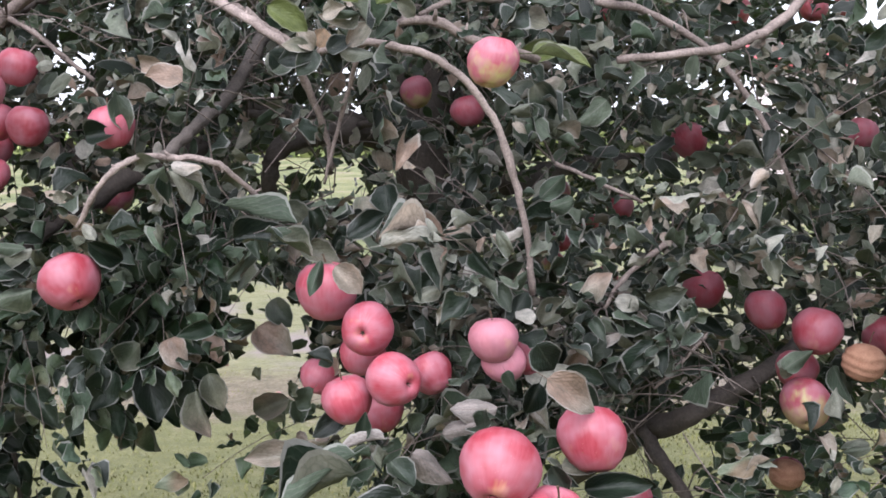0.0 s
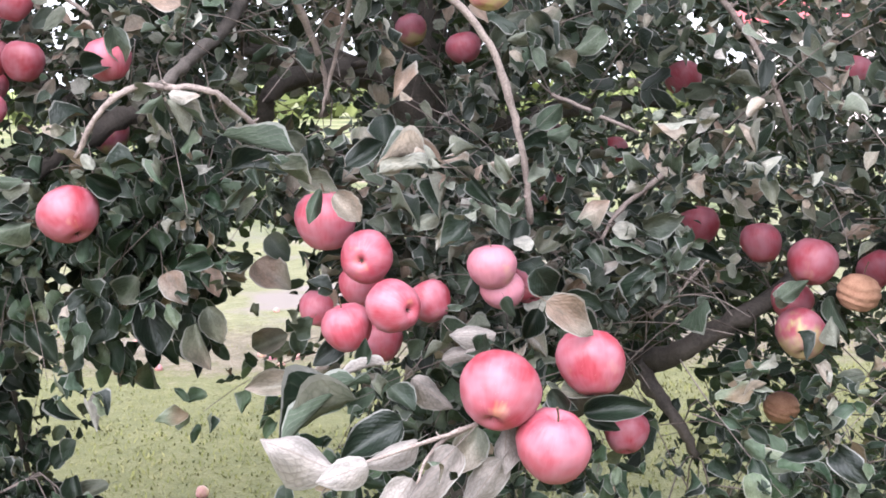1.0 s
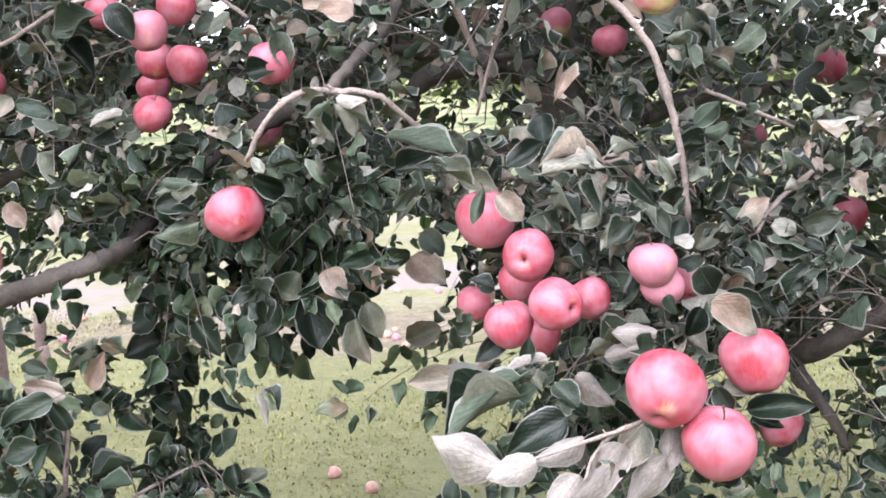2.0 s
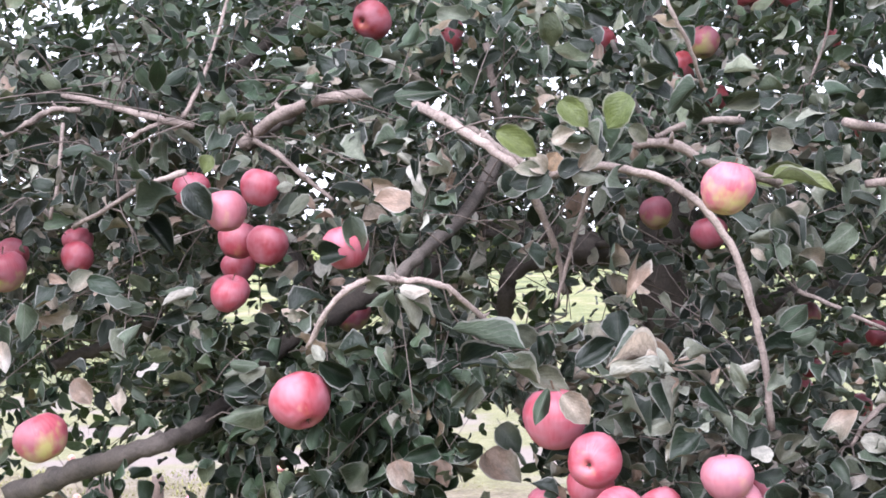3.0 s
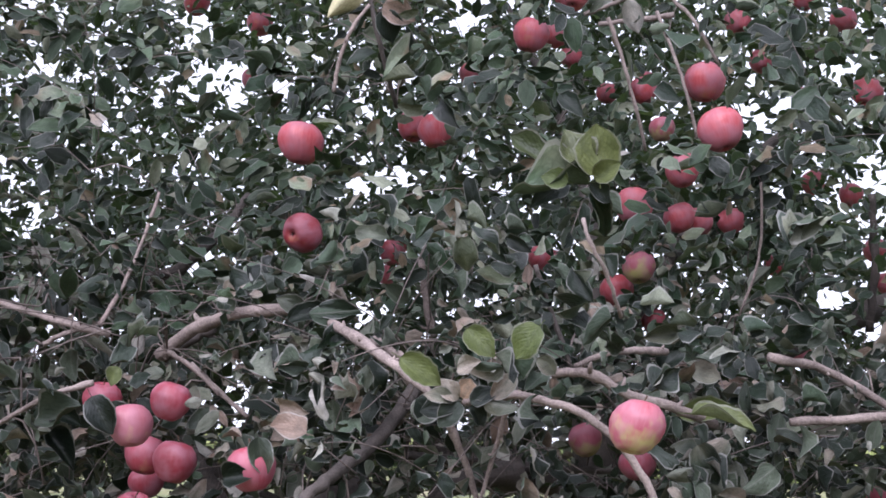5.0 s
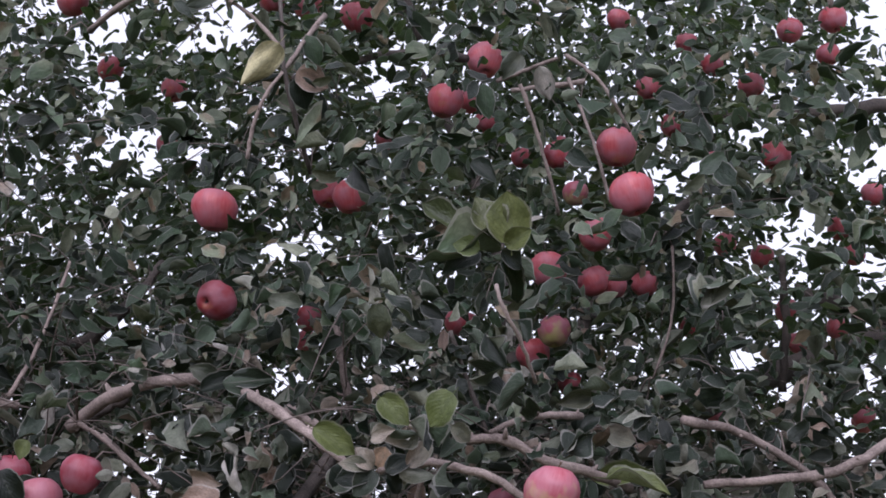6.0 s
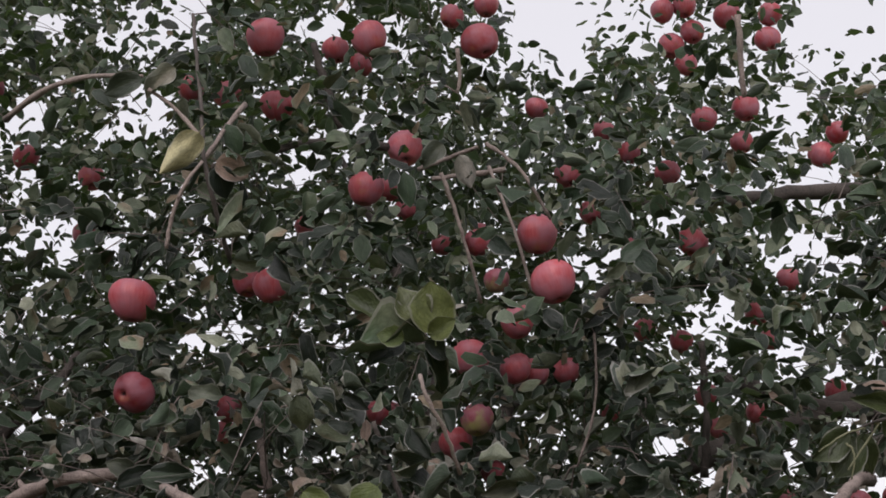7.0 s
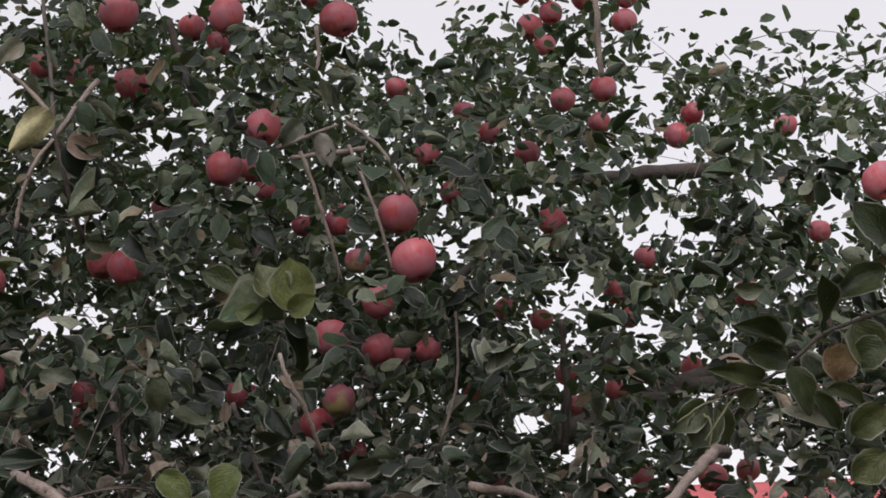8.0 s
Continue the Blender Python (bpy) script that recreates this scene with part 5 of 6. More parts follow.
leaf((0.081, 2.113, 1.658), (0.111, 2.108, 1.69), 0.035, (-0.02, -0.94, 0.35))
leaf((0.12, 2.12, 1.66), (0.161, 2.141, 1.646), 0.035, (0.43, -0.88, 0.19))
leaf((-0.592, 1.898, 1.302), (-0.556, 1.885, 1.299), 0.023, (-0.06, -0.95, 0.31))
leaf((-0.611, 1.894, 1.309), (-0.552, 1.905, 1.319), 0.033, (0.3, -0.93, 0.2))
leaf((-0.601, 1.894, 1.344), (-0.552, 1.891, 1.339), 0.018, (0.03, 0.92, -0.4))
leaf((-0.468, 1.869, 1.35), (-0.419, 1.891, 1.322), 0.032, (-0.02, -1, 0.08))
leaf((-0.79, 1.92, 1.071), (-0.84, 1.926, 1.087), 0.025, (-0.15, -0.89, 0.43))
leaf((-0.889, 1.904, 1.006), (-0.884, 1.899, 1.077), 0.038, (0.3, -0.85, 0.42))
leaf((-0.767, 1.869, 1.044), (-0.849, 1.856, 1.01), 0.037, (0.21, -0.79, 0.57))
leaf((-0.765, 1.919, 1.036), (-0.836, 1.924, 1.056), 0.029, (-0.06, -0.91, 0.4))
leaf((-0.747, 1.97, 1.035), (-0.718, 1.963, 1.089), 0.032, (0.33, -0.81, 0.48))
leaf((-0.746, 1.967, 1.002), (-0.718, 1.986, 1), 0.023, (0.38, -0.84, 0.39))
leaf((-0.763, 1.914, 0.987), (-0.785, 1.9, 1.037), 0.029, (0.16, -0.88, 0.45))
leaf((-0.838, 1.858, 1.003), (-0.904, 1.854, 0.98), 0.040, (-0.14, -0.88, 0.45))
leaf((-0.878, 1.854, 0.996), (-0.915, 1.849, 1.03), 0.040, (0.18, -0.91, 0.37))
leaf((-0.791, 1.86, 0.978), (-0.845, 1.849, 0.965), 0.040, (0.21, -0.88, 0.43))
leaf((-0.829, 2.172, 0.871), (-0.794, 2.17, 0.909), 0.040, (0.18, -0.88, 0.44))
leaf((-0.782, 2.168, 0.831), (-0.827, 2.145, 0.813), 0.040, (0.3, -0.92, 0.25))
leaf((-0.695, 2.172, 0.834), (-0.744, 2.156, 0.818), 0.039, (0.04, -0.97, 0.26))
leaf((-0.649, 2.177, 0.851), (-0.69, 2.16, 0.815), 0.039, (-0.17, -0.83, 0.52))
leaf((-0.587, 2.18, 0.856), (-0.573, 2.156, 0.811), 0.035, (-0.03, -0.91, 0.41))
leaf((-0.53, 2.18, 0.843), (-0.607, 2.168, 0.82), 0.031, (-0.03, -0.87, 0.5))
leaf((-0.618, 2.181, 0.873), (-0.586, 2.173, 0.914), 0.031, (0.21, -0.77, 0.6))
leaf((-0.716, 2.179, 0.892), (-0.7, 2.18, 0.828), 0.039, (-0.04, -0.91, 0.41))
leaf((-0.669, 2.168, 0.793), (-0.612, 2.184, 0.808), 0.037, (-0.19, -0.8, 0.57))
leaf((-0.641, 2.173, 0.821), (-0.639, 2.172, 0.774), 0.037, (-0.22, -0.81, 0.54))
leaf((-0.563, 2.176, 0.823), (-0.528, 2.18, 0.788), 0.033, (0.16, -0.95, 0.25))
leaf((-0.747, 2.164, 0.789), (-0.68, 2.159, 0.798), 0.037, (-0.23, -0.78, 0.58))
leaf((-0.697, 2.184, 1.11), (-0.75, 2.174, 1.087), 0.050, (0.34, -0.76, 0.56))
leaf((-0.71, 2.228, 1.055), (-0.767, 2.202, 1.04), 0.051, (0.31, -0.86, 0.4))
leaf((-0.7, 2.186, 1.124), (-0.739, 2.196, 1.146), 0.037, (0.28, -0.79, 0.55))
leaf((-0.704, 2.228, 1.045), (-0.662, 2.247, 1.05), 0.039, (0.25, -0.92, 0.31))
leaf((-0.691, 2.184, 1.101), (-0.652, 2.197, 1.107), 0.035, (-0.2, -0.94, 0.27))
leaf((-0.714, 2.274, 1.016), (-0.747, 2.262, 0.985), 0.033, (-0.21, -0.9, 0.39))
leaf((-0.706, 2.27, 0.968), (-0.736, 2.27, 0.949), 0.029, (-0.18, -0.93, 0.33))
leaf((-0.715, 2.272, 0.997), (-0.687, 2.276, 0.977), 0.029, (-0.06, -0.81, 0.58))
leaf((-0.709, 2.23, 1.073), (-0.757, 2.235, 1.011), 0.041, (0.29, -0.87, 0.39))
leaf((-0.691, 2.183, 1.092), (-0.637, 2.188, 1.085), 0.037, (-0.12, -0.82, 0.56))
leaf((-0.156, 1.767, 1.589), (-0.205, 1.771, 1.585), 0.030, (0.08, -0.97, 0.22))
leaf((-0.152, 1.767, 1.593), (-0.177, 1.754, 1.565), 0.030, (0.19, -0.94, 0.28))
leaf((-0.149, 1.768, 1.597), (-0.14, 1.775, 1.625), 0.026, (0.05, -0.93, 0.35), 'dry')
leaf((-0.137, 1.75, 1.591), (-0.104, 1.763, 1.614), 0.024, (0.09, -0.89, 0.44))
leaf((-0.156, 1.766, 1.594), (-0.177, 1.763, 1.62), 0.023, (0.07, -0.97, 0.22))
leaf((-0.139, 1.77, 1.59), (-0.122, 1.779, 1.567), 0.023, (0.06, -0.89, 0.44))
leaf((-0.159, 1.766, 1.596), (-0.191, 1.748, 1.604), 0.021, (0.46, -0.82, 0.33))
leaf((-0.113, 1.754, 1.597), (-0.089, 1.777, 1.626), 0.024, (0.28, -0.91, 0.3))
leaf((-0.123, 1.753, 1.594), (-0.08, 1.762, 1.584), 0.020, (-0.4, 0.88, -0.26))
leaf((-0.374, 1.904, 1.705), (-0.311, 1.932, 1.713), 0.032, (-0.39, 0.84, -0.38))
leaf((-0.405, 2, 1.719), (-0.442, 1.982, 1.737), 0.027, (-0.06, -0.99, 0.15))
leaf((-0.535, 2.076, 1.718), (-0.552, 2.071, 1.747), 0.029, (0.26, -0.94, 0.23))
leaf((-0.329, 1.913, 1.688), (-0.355, 1.894, 1.663), 0.030, (0.46, -0.85, 0.26))


# ---- the leafy shoots that fill the crown ----
def skirt(x, y):
    """Height of the crown's hanging underside."""
    if x < -0.12:
        return 1.63 - 0.15 * y + 0.1 * noise.noise(Vector((x * 3, y * 3, 1.0)))
    s = 0.92 if x < 0.35 else 0.72
    return s + 0.1 * max(0.0, y - 2.4) + 0.12 * noise.noise(Vector((x * 3, y * 3, 1.0)))


def crest(x, y):
    """Height of the crown's top."""
    s = 1.75 + 0.5 * y if x < 0.05 else 1.72 + 0.5 * y if 0.33 < x < 0.62 else 1.42 + 0.39 * y if x < 0.5 else 1.43 + 0.41 * y
    return s - 0.35 * max(0.0, -x - 1.1) + 0.16 * noise.noise(Vector((x * 4, y * 4, 7.0)))


def face(x, z):
    """How near to the viewpoint the crown comes."""
    return 1.85 + 0.62 * max(0.0, z - 1.55) + 0.12 * noise.noise(Vector((x * 3, z * 3, 3.0)))


# openings in the leaves, placed to fit the camera's view: bearing, rise, breadth and height
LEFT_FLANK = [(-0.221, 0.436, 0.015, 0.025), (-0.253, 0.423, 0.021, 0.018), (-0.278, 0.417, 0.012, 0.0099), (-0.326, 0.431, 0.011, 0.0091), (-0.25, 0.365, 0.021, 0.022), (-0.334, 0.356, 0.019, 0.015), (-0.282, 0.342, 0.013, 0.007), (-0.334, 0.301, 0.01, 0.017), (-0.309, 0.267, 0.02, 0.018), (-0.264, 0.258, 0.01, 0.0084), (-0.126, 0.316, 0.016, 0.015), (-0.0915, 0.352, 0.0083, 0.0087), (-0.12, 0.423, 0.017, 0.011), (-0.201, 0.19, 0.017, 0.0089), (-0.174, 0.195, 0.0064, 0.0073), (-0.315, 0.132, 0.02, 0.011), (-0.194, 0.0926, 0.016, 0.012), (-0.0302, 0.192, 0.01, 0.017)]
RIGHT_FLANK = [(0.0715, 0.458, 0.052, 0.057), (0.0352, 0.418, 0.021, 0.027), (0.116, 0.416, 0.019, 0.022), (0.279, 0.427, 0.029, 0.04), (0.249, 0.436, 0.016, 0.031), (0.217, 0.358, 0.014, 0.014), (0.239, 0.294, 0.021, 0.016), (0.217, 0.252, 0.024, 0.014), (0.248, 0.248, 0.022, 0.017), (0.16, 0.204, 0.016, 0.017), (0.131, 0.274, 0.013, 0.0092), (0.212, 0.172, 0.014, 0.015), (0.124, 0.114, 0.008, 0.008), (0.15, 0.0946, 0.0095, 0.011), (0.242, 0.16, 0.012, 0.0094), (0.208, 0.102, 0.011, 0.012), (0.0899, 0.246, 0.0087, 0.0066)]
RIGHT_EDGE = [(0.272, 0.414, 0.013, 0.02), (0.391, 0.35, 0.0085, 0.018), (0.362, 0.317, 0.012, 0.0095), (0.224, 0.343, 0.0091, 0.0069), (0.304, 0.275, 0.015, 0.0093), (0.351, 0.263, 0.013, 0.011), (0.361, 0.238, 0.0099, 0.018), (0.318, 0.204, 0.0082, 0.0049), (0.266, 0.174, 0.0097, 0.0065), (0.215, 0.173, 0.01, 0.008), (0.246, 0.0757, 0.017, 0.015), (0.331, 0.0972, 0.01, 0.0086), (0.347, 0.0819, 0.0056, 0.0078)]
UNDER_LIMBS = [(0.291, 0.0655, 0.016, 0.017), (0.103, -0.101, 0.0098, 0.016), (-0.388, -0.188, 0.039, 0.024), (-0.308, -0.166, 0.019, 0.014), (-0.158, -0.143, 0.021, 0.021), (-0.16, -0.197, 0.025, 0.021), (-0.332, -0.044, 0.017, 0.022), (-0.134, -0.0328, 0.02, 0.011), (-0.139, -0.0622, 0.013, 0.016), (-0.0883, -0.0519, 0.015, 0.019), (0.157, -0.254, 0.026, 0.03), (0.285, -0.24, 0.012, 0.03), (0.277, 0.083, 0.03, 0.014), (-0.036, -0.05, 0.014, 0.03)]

rnd = random.Random(11)
wood = np.array([q[:] for q, r, c in WOOD])
LV = []          # base, tip, width, up of each leaf
shoots = []
tries = 0


def gap(x, y, z):
    """Whether the sky shows through the crown here: seldom round the stem, more at the flanks."""
    if z < 1.85:
        return False
    thin = rnd.uniform(-0.42, -0.2) + (0.62 * (min(-x, 0.8) - 0.42) - 0.7 * max(0.0, -x - 0.95) if x < 0 else 0.3 * (x - 0.5)) - (0.25 if z < 2.05 or 0.3 < x < 0.62 else 0.0)
    return noise.noise(Vector((x * 1.45, y * 0.45, z * 1.45 + 5.0))) < thin


def hollow(x, y, z):
    """Leaves stand in bunches, with dark hollows between them."""
    return noise.noise(Vector((x * 5.5, y * 4.0, z * 5.5))) < -0.16 + 0.05 * (y > 2.6)


def shoot(p, ln, small, big):
    """A leafy shoot from p, tied to the nearest wood where that is close."""
    near = Vector(wood[np.argmin(((wood - p[:]) ** 2).sum(1))])
    out = Vector((p.x - 0.02, p.y - 2.95, 0.25))
    d = (out.normalized() * 0.5 + Vector((rnd.gauss(0, 0.6), rnd.gauss(0, 0.6), rnd.gauss(0.15, 0.55)))).normalized()
    pts = [p]
    for k in range(4):
        d = (d + Vector((rnd.gauss(0, 0.12), rnd.gauss(0, 0.12), -0.16))).normalized()
        pts.append(pts[-1] + d * ln / 4)
    first = 0
    if 0.05 < (near - p).length < 0.12:
        pts = [near, near.lerp(p, 0.5) + Vector((0, 0, 0.03))] + pts
        first = 6
    line = spline(pts, 3)
    shoots.append((line, 0.0016 if first else 0.0011))
    run = line[first:]
    for i in range(len(run)):
        for k in range(rnd.choice((1, 1, 1, 2)) if i < len(run) - 1 else 5):
            a = Vector((rnd.gauss(0, 1), rnd.gauss(0, 1), rnd.gauss(0.05, 0.75))).normalized()
            a = (a + d * 0.5).normalized()
            b = run[i] + a * rnd.uniform(0.012, 0.028)
            size = small * 0.8 + (big * 1.08 - small * 0.8) * rnd.random() ** 1.5
            a = (a + Vector((0, 0, -0.35 * rnd.random()))).normalized()
            up = Vector((rnd.gauss(0, 0.6), rnd.gauss(-0.3, 0.65), rnd.gauss(0.5, 0.55)))
            LV.append((*b, *(b + a * size), size * rnd.uniform(0.4, 0.62), *up))


def hang(p, ln, small, big):
    """A tip that droops straight down, its leaves hanging with their faces out."""
    pts = [p]
    d = Vector((rnd.gauss(0, 0.3), rnd.gauss(0, 0.2), -0.6)).normalized()
    for k in range(4):
        d = (d + Vector((rnd.gauss(0, 0.1), rnd.gauss(0, 0.1), -0.25))).normalized()
        pts.append(pts[-1] + d * ln / 4)
    line = spline(pts, 3)
    shoots.append((line, 0.0014))
    for i, q in enumerate(line):
        for k in range(1 if i < len(line) - 1 else 3):
            a = Vector((rnd.gauss(0, 0.6), rnd.gauss(0, 0.35), -0.75 + rnd.gauss(0, 0.3))).normalized()
            b = q + a * rnd.uniform(0.01, 0.022)
            size = rnd.uniform(small, big)
            LV.append((*b, *(b + a * size), size * rnd.uniform(0.5, 0.64), rnd.gauss(0, 0.5), rnd.gauss(-0.9, 0.35), rnd.gauss(0.3, 0.3)))


# the bunch that carries the lowest fruit
for _ in range(64):
    shoot(Vector((rnd.uniform(-0.1, 0.34), rnd.uniform(1.76, 2.15), rnd.uniform(0.92, 1.3))), rnd.uniform(0.12, 0.25), 0.03, 0.06)

# a sucker's leaves at the skirt's foot
for _ in range(16):
    shoot(Vector((rnd.uniform(-0.95, -0.7), rnd.uniform(2.0, 2.2), rnd.uniform(0.78, 0.98))), rnd.uniform(0.06, 0.12), 0.034, 0.064)
for _ in range(8):
    shoot(Vector((rnd.uniform(-0.72, -0.54), rnd.uniform(2.1, 2.2), rnd.uniform(0.76, 0.85))), rnd.uniform(0.05, 0.1), 0.03, 0.055)

# leaves along the drooping stem
for k in range(15):
    hang(Vector((-0.708 + rnd.gauss(0, 0.012), 2.25 + 0.008 * k, 1.15 - 0.025 * k)), rnd.uniform(0.03, 0.06), 0.026, 0.045)
# tips that hang over the lawn
for _ in range(46):
    hang(Vector((rnd.uniform(-0.6, -0.32), rnd.uniform(2.1, 2.4), rnd.uniform(1.2, 1.38))), rnd.uniform(0.12, 0.2), 0.036, 0.062)
for _ in range(16):
    hang(Vector((rnd.uniform(-0.76, -0.58), rnd.uniform(2.1, 2.3), rnd.uniform(1.18, 1.3))), rnd.uniform(0.08, 0.16), 0.034, 0.056)
for _ in range(48):
    shoot(Vector((rnd.uniform(-0.88, -0.33), rnd.uniform(2.0, 2.5), rnd.uniform(1.2, 1.4))), rnd.uniform(0.08, 0.17), 0.03, 0.058)

low = high = 0
while tries < 150000 and (low < 2550 or high < 2200):
    tries += 1
    x, y, z = rnd.uniform(-2.0, 1.6), rnd.uniform(1.7, 4.2), rnd.uniform(0.7, 3.6)
    if not (skirt(x, y) < z < crest(x, y) and y > face(x, z)):
        continue
    if (x + 0.1) ** 2 / 3.9 + (y - 3.0) ** 2 / 1.8 > 1.0:
        continue
    if z < 1.85:
        if y < 3.4 and low < 2550 and not hollow(x, y, z) and not (x > 0.35 and y > 2.5 and rnd.random() < 0.55):
            low += 1
            shoot(Vector((x, y, z)), rnd.uniform(0.2, 0.48), 0.022, 0.053)
        continue
    if high < 2200 and not gap(x, y, z) and not hollow(x, y, z) and not (x > 0.5 and rnd.random() < 0.1):
        high += 1
        shoot(Vector((x, y, z)), rnd.uniform(0.14, 0.34), *((0.028, 0.056) if y < 2.5 else (0.024, 0.047)))
# the shaded inside and back of the crown
deep = 0
while deep < 950:
    x, y, z = rnd.uniform(-1.2, 1.3), rnd.uniform(2.9, 4.2), rnd.uniform(1.2, 3.4)
    if z > crest(x, y) - 0.1 or z < (1.72 if x < 0 else skirt(x, y) + 0.25) or (x + 0.1) ** 2 / 3.9 + (y - 3.0) ** 2 / 1.8 > 1.0 or gap(x, y, z) or (x > 0.5 and rnd.random() < 0.12):
        continue
    deep += 1
    shoot(Vector((x, y, z)), rnd.uniform(0.18, 0.36), 0.028, 0.05)

# a tuft of leaves at each stem
for fx, fy, fz, r in FRUIT:
    for k in range(6 if fy < 2.3 else 16):
        a = Vector((rnd.gauss(0, 1), rnd.gauss(0.5, 0.8), rnd.gauss(0.3 if k < 6 else -0.2, 0.6))).normalized()
        b = Vector((fx, fy + 0.3 * r, fz + r * 1.0)) + a * 0.02 if k < 6 else Vector((fx, fy + 1.2 * r, fz)) + a * (r + 0.01)
        size = rnd.uniform(0.03, 0.056) if fy < 2.3 else rnd.uniform(0.026, 0.05)
        LV.append((*b, *(b + a * size), size * rnd.uniform(0.5, 0.66), rnd.gauss(0, 0.5), rnd.gauss(-0.4, 0.5), rnd.gauss(0.6, 0.4)))
LV = np.array(LV)

# leaves in front of outer fruit and shoots are thinned to fit the camera's view
mids = (LV[:, 0:3] + LV[:, 3:6]) / 2
keep = np.ones(len(LV), dtype=bool)
chance = np.array([rnd.random() for _ in LV])
for fx, fy, fz, r in FRUIT:
    a = np.array((fx, fy, fz))
    axis = VIEWPOINT - a
    full = np.linalg.norm(axis)
    axis = axis / full
    rel = mids - a
    t = rel @ axis
    off = np.linalg.norm(rel - t[:, None] * axis, axis=1)
    near = fy < 2.6
    room = (r + (0.022 if fy < 2.1 else 0.012)) * (1 - t / full) + 0.004 if near else (0.95 * r + 0.006) * (1 - t / full)
    keep &= ~((np.linalg.norm(rel, axis=1) < r * 1.3) | ((t > 0) & (off < room) & (chance > (0.02 if near else 0.1))))
for q, r, c in WOOD:
    if c == 0.0:
        continue
    a = np.array(q)
    axis = VIEWPOINT - a
    full = np.linalg.norm(axis)
    axis = axis / full
    rel = mids - a
    t = rel @ axis
    off = np.linalg.norm(rel - t[:, None] * axis, axis=1)
    keep &= ~((t > 0.0) & (off < (0.026 if c > 0.9 else 0.016) + r) & (chance < c))
# cut away the leaves that cover the openings from the viewpoint
bearing = (mids[:, 0] - VIEWPOINT[0]) / (mids[:, 1] - VIEWPOINT[1])
rise = (mids[:, 2] - VIEWPOINT[2]) / (mids[:, 1] - VIEWPOINT[1])
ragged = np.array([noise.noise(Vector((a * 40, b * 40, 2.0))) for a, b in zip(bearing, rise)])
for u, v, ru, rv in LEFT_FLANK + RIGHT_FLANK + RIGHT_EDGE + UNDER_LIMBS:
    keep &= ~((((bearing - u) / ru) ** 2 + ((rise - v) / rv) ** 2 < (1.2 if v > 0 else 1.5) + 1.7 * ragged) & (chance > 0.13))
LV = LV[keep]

# the outermost stay single leaves, the rest are joined
order = np.argsort(LV[:, 1] + 0.25 * np.abs(LV[:, 0]))
for row in LV[order[:134]]:
    leaf(row[0:3], row[3:6], row[6], row[7:10], "shade_green" if row[2] > 1.74 else "green", shape=1)
rest = LV[order[134:]]
base, tipp, wid, up = rest[:, 0:3], rest[:, 3:6], rest[:, 6], rest[:, 7:10]
dx = tipp - base
ln = np.linalg.norm(dx, axis=1, keepdims=True)
ex = dx / ln
ey = np.cross(up, ex)
ey /= np.linalg.norm(ey, axis=1, keepdims=True) + 1e-6
ez = np.cross(ex, ey)
pick = np.where(base[:, 1] < 2.2, rng.integers(0, len(PLAIN), len(rest)), np.where(base[:, 1] < 2.36, len(PLAIN) + rng.integers(0, len(FAR), len(rest)), np.where(base[:, 1] < 2.46, len(PLAIN) + len(FAR) + rng.integers(0, len(TINY), len(rest)), len(PLAIN) + len(FAR) + len(TINY) + rng.integers(0, len(INNER), len(rest)))))
pick[:2200] = len(PLAIN + FAR + TINY + INNER) + rng.integers(0, len(CRUMPLED), 2200)
tips = (base[:, 0] < -0.26) & (base[:, 2] < 1.33) & (base[:, 1] < 2.45)
pick[tips] = len(PLAIN + FAR + TINY + INNER) + rng.integers(0, len(CRUMPLED), int(tips.sum()))
KINDS = PLAIN + FAR + TINY + INNER + CRUMPLED


def crown(name, part, tone, label):
    """Joins the leaves of one part of the crown."""
    V, F, M, U = [], [], [], []
    start = 0
    for k, (pv, pf, pi, pu) in enumerate(KINDS):
        s = part & (pick == k)
        c = int(s.sum())
        pts = base[s][:, None, :] + ex[s][:, None, :] * (pv[None, :, 0:1] * ln[s][:, None, :]) + ey[s][:, None, :] * (pv[None, :, 1:2] * wid[s][:, None, None]) + ez[s][:, None, :] * (pv[None, :, 2:3] * ln[s][:, None, :] * 0.8)
        V.append(pts.reshape(-1, 3))
        F.append((pf[None] + (start + np.arange(c) * len(pv))[:, None, None]).reshape(-1, 4))
        M.append(np.tile(pi, c))
        U.append(np.tile(pu[pf.ravel()], (c, 1)))
        start += c * len(pv)
    ob = hung(mesh_object(name, np.concatenate(V).tolist(), np.concatenate(F).tolist(), [LEAF_TOP[tone], LEAF_UNDER[tone]], index=np.concatenate(M), uv=np.concatenate(U)))
    tagged(ob, label, kind="stuff")


# greener leaves above, darkened in colour for the crown's shade, with no sharp line
shade_green = base[:, 2] + rng.normal(0, 0.14, len(rest)) > 1.74
# dark tips over the lawn too; the lowest bunch gets it as painted shade
shade_green |= (base[:, 0] < -0.28) & (base[:, 2] < 1.38) & (base[:, 1] > 1.86) | (base[:, 2] + rng.normal(0, 0.05, len(rest)) < 1.08)
crown("foliage", ~shade_green, "green", "dense dull green leaves with pale undersides")
crown("upper_foliage", shade_green, "shade_green", "dense dark green leaves of upper crown and low tips, shade painted in")

fruit = np.array(FRUIT)


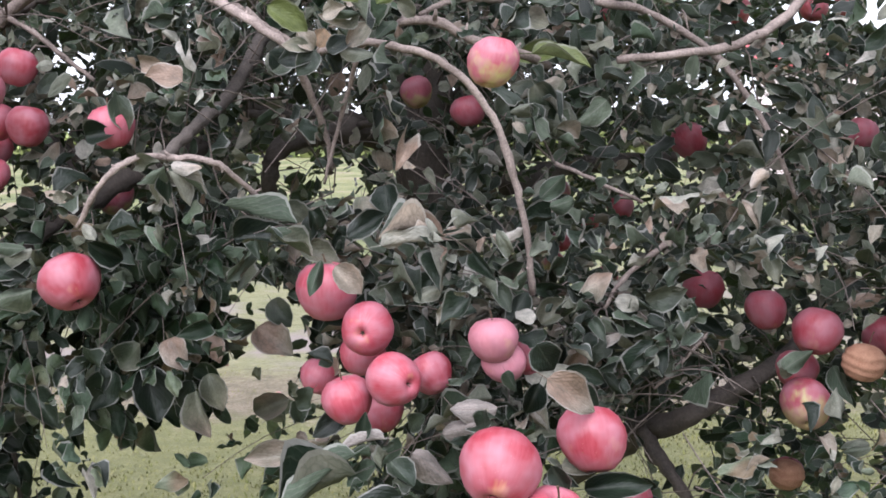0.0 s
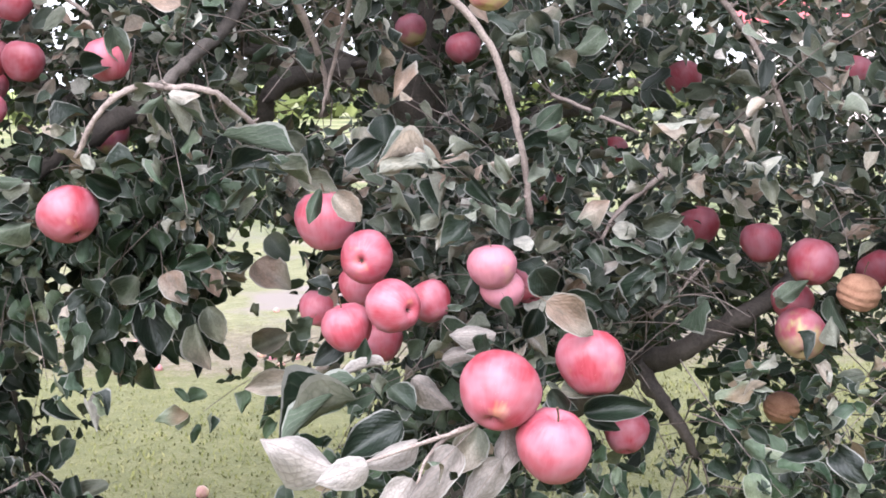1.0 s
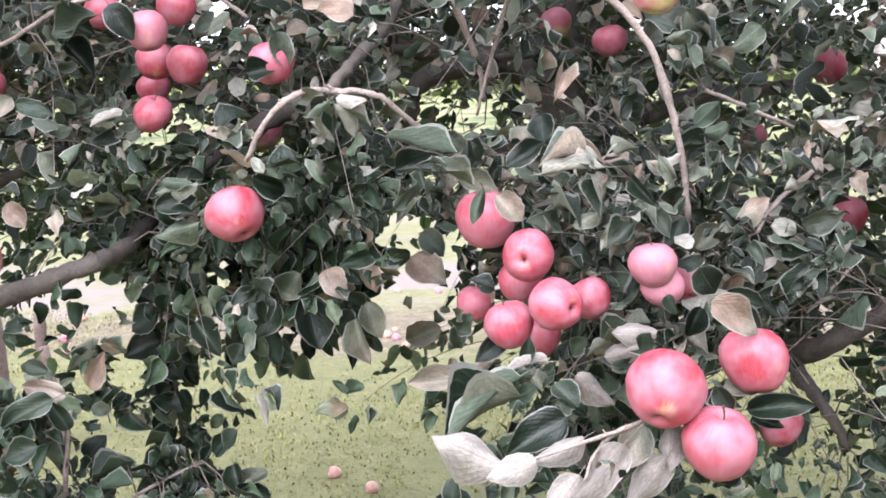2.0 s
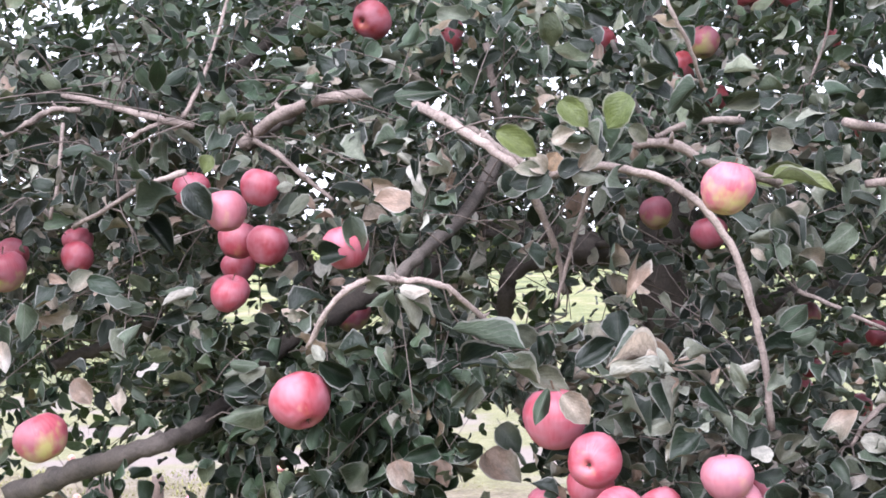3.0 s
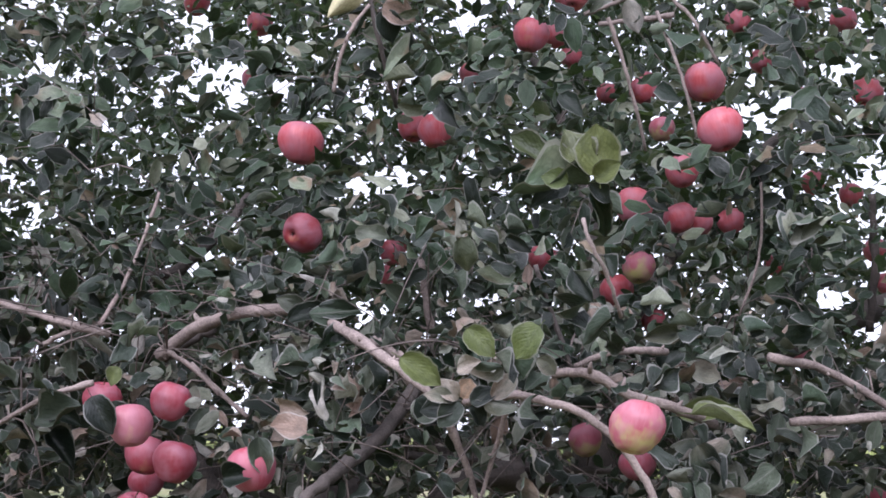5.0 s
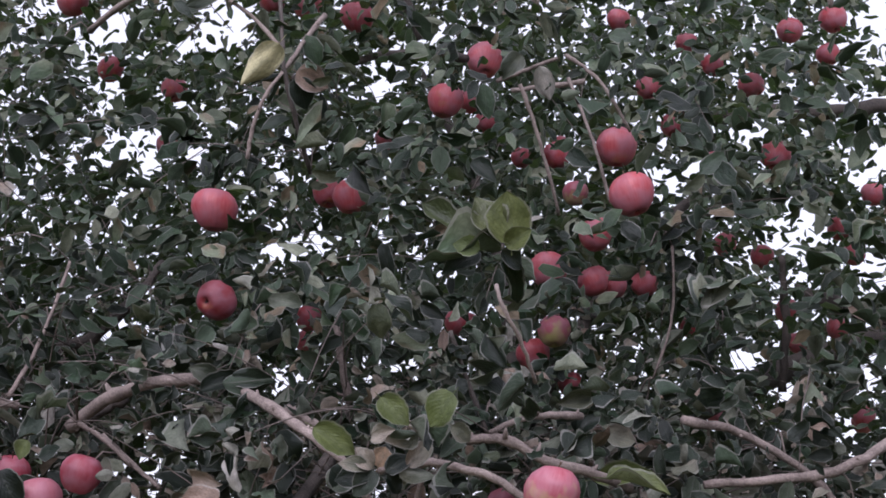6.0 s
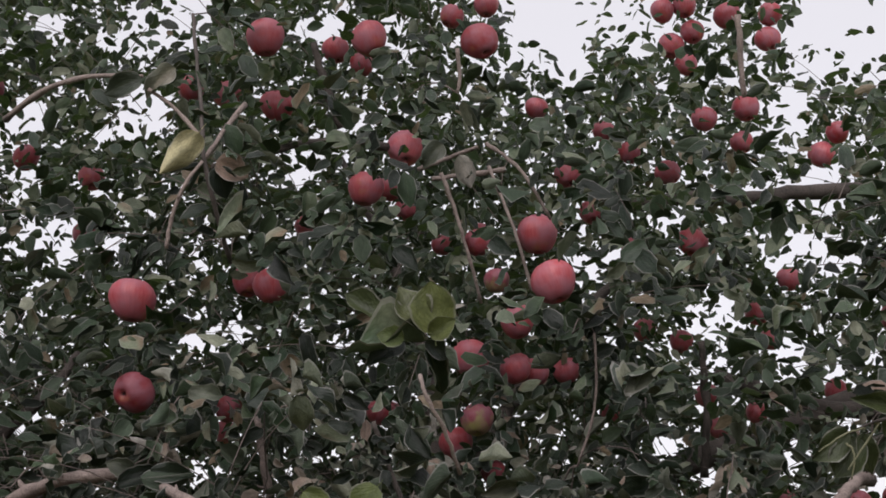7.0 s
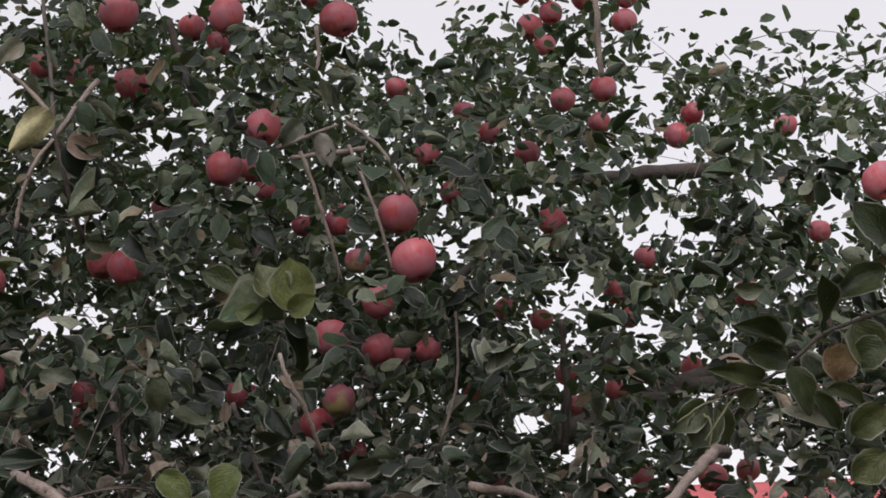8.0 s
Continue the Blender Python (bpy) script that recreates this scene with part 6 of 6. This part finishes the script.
def hides_fruit(line):
    """Whether a bare shoot would cross a fruit in the camera's view."""
    for q in line[::2]:
        a = VIEWPOINT - fruit[:, :3]
        full = np.linalg.norm(a, axis=1)
        a = a / full[:, None]
        rel = np.array(q) - fruit[:, :3]
        t = (rel * a).sum(1)
        off = np.linalg.norm(rel - t[:, None] * a, axis=1)
        if ((t > 0) & (off < fruit[:, 3] * 1.1)).any():
            return True
    return False


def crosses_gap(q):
    u, v = (q.x - VIEWPOINT[0]) / (q.y - VIEWPOINT[1]), (q.z - VIEWPOINT[2]) / (q.y - VIEWPOINT[1])
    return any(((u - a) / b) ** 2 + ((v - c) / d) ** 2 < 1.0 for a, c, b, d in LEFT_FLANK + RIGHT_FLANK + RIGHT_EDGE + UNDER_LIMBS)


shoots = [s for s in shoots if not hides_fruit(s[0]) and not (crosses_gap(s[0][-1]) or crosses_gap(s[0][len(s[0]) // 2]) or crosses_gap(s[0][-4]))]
shoots = [s for s in shoots if s[0][-1].y < 3.45]
shoots.sort(key=lambda s: s[0][-1].y)
tv, tf = [], []
for i, (line, r) in enumerate(shoots):
    if i >= 200:
        line = line[:-1:2] + line[-1:]
    k = len(line)
    v, f = tube(line, [r * (1 - 0.6 * j / k) for j in range(k)], 4 if line[0].z < 1.85 else 3)
    if i < 200:
        hung(mesh_object("twig", v, f, [BARK["shoot"]]))
    else:
        o = len(tv)
        tv.extend(v)
        tf.extend(tuple(o + q for q in g) for g in f)
tagged(hung(mesh_object("brushwood", tv, tf, [BARK["shoot"]])), "thin brown leafy shoots", kind="stuff")

# ---- fallen fruit on the worn strip ----
frnd = random.Random(3)
spots = [(-0.86, 4.98), (-0.7, 4.79), (-0.92, 7.79), (-1.74, 8.09), (-1.46, 7.31), (-0.89, 7.54), (-0.95, 7.62)]
spots += [(frnd.uniform(-4.2, 1.2), 7.2 + 2.2 * frnd.random()) for _ in range(38)]
for x, y in spots:
    s = frnd.uniform(0.04, 0.06)
    apple((x, y, s * 0.34), s, (frnd.gauss(0, 1), frnd.gauss(0, 1), frnd.gauss(0, 0.5)), frnd.choice(("dull", "dull", "pale")), "fallen apples", "fallen brownish-pink apple lying in the dry grass")

# ---- posts of the next row, the shed and the far hedge ----
wooden_post(-2.234, 5.121, 0.59, 0.090, 0.02, 'dark weathered wooden post in the lawn')
wooden_post(-2.225, 5.320, 0.56, 0.076, -0.02, 'dark reddish-brown wooden post in the lawn')
wooden_post(-2.142, 5.528, 0.54, 0.053, 0.01, 'thin pale wooden post in the lawn')
wooden_post(-1.991, 5.329, 0.44, 0.045, -0.06, 'short pale wooden post leaning in the lawn')


def shed(x, y, turn):
    """A small plastered shed with a red sheet roof."""
    root = tagged(new("shed"), "small pale-walled shed with a red metal roof", "shed")
    root.matrix_basis = pose(x, y, 0, 0, 0, turn)
    plaster = bark_material("pale_pink_plaster", (0.5, 0.42, 0.4), (0.7, 0.62, 0.6), 3)
    red = bark_material("red_painted_sheet", (0.3, 0.05, 0.06), (0.42, 0.1, 0.1), 4)
    dark = bark_material("dark_painted_wood", (0.05, 0.05, 0.05), (0.1, 0.09, 0.08), 8)

    def block(name, size, place, mat, tilt=0):
        bm = bmesh.new()
        bmesh.ops.create_cube(bm, size=1.0)
        bmesh.ops.scale(bm, vec=size, verts=bm.verts)
        bmesh.ops.bevel(bm, geom=bm.edges, offset=0.015, segments=1, affect="EDGES")
        me = bpy.data.meshes.new(name)
        bm.to_mesh(me)
        bm.free()
        me.materials.append(mat)
        ob = new(name, me)
        ob.parent = root
        ob.matrix_basis = pose(*place, tilt, 0, 0)
        return ob

    block("wall", (4.0, 0.2, 2.7), (0, -1.4, 1.35), plaster)
    block("wall", (4.0, 0.2, 2.7), (0, 1.4, 1.35), plaster)
    block("wall", (0.2, 2.59, 2.7), (-1.89, 0, 1.35), plaster)
    block("wall", (0.2, 2.59, 2.7), (1.89, 0, 1.35), plaster)
    block("roof", (4.5, 1.95, 0.06), (0, -0.85, 2.95), red, 22)
    block("roof", (4.5, 1.95, 0.06), (0, 0.85, 2.95), red, -22)
    block("door", (0.9, 0.06, 2.0), (-0.9, -1.52, 1.0), dark)
    block("window", (0.9, 0.06, 0.8), (0.8, -1.52, 1.5), dark)
    return root


shed(8.6, 29.5, -12)

hr = np.random.default_rng(9)
hn = 5000
hx = hr.uniform(-70, 60, hn)
tops = np.array([1.6 + 1.1 * noise.noise(Vector((a * 0.13, 2.0, 0.0))) + 0.5 * noise.noise(Vector((a * 0.6, 5.0, 0.0))) for a in hx])
hz = tops * hr.random(hn) ** 0.7
hy = 70 + hr.uniform(-2, 2, hn)
mid3 = np.stack([hx, hy, hz], 1)
e1, e2 = hr.normal(0, 0.28, (hn, 3)), hr.normal(0, 0.28, (hn, 3))
hv = np.stack([mid3 - e1, mid3 - e2, mid3 + e1, mid3 + e2], 1).reshape(-1, 3)
hf = (np.arange(hn)[:, None] * 4 + np.arange(4)).tolist()
hm, hnod, hl, hp = material("far_hedge_leaves")
hramp = ramp(hnod, [(0, (0.1, 0.13, 0.04)), (1, (0.26, 0.29, 0.1))])
hl.new(hnod.new("ShaderNodeNewGeometry").outputs["Random Per Island"], hramp.inputs[0])
hl.new(hramp.outputs[0], hp.inputs["Base Color"])
hp.inputs["Roughness"].default_value = 0.8
tagged(mesh_object("hedge", hv.tolist(), hf, [hm], smooth=False), "low yellow-green hedge far behind the orchard", "hedge", kind="stuff")
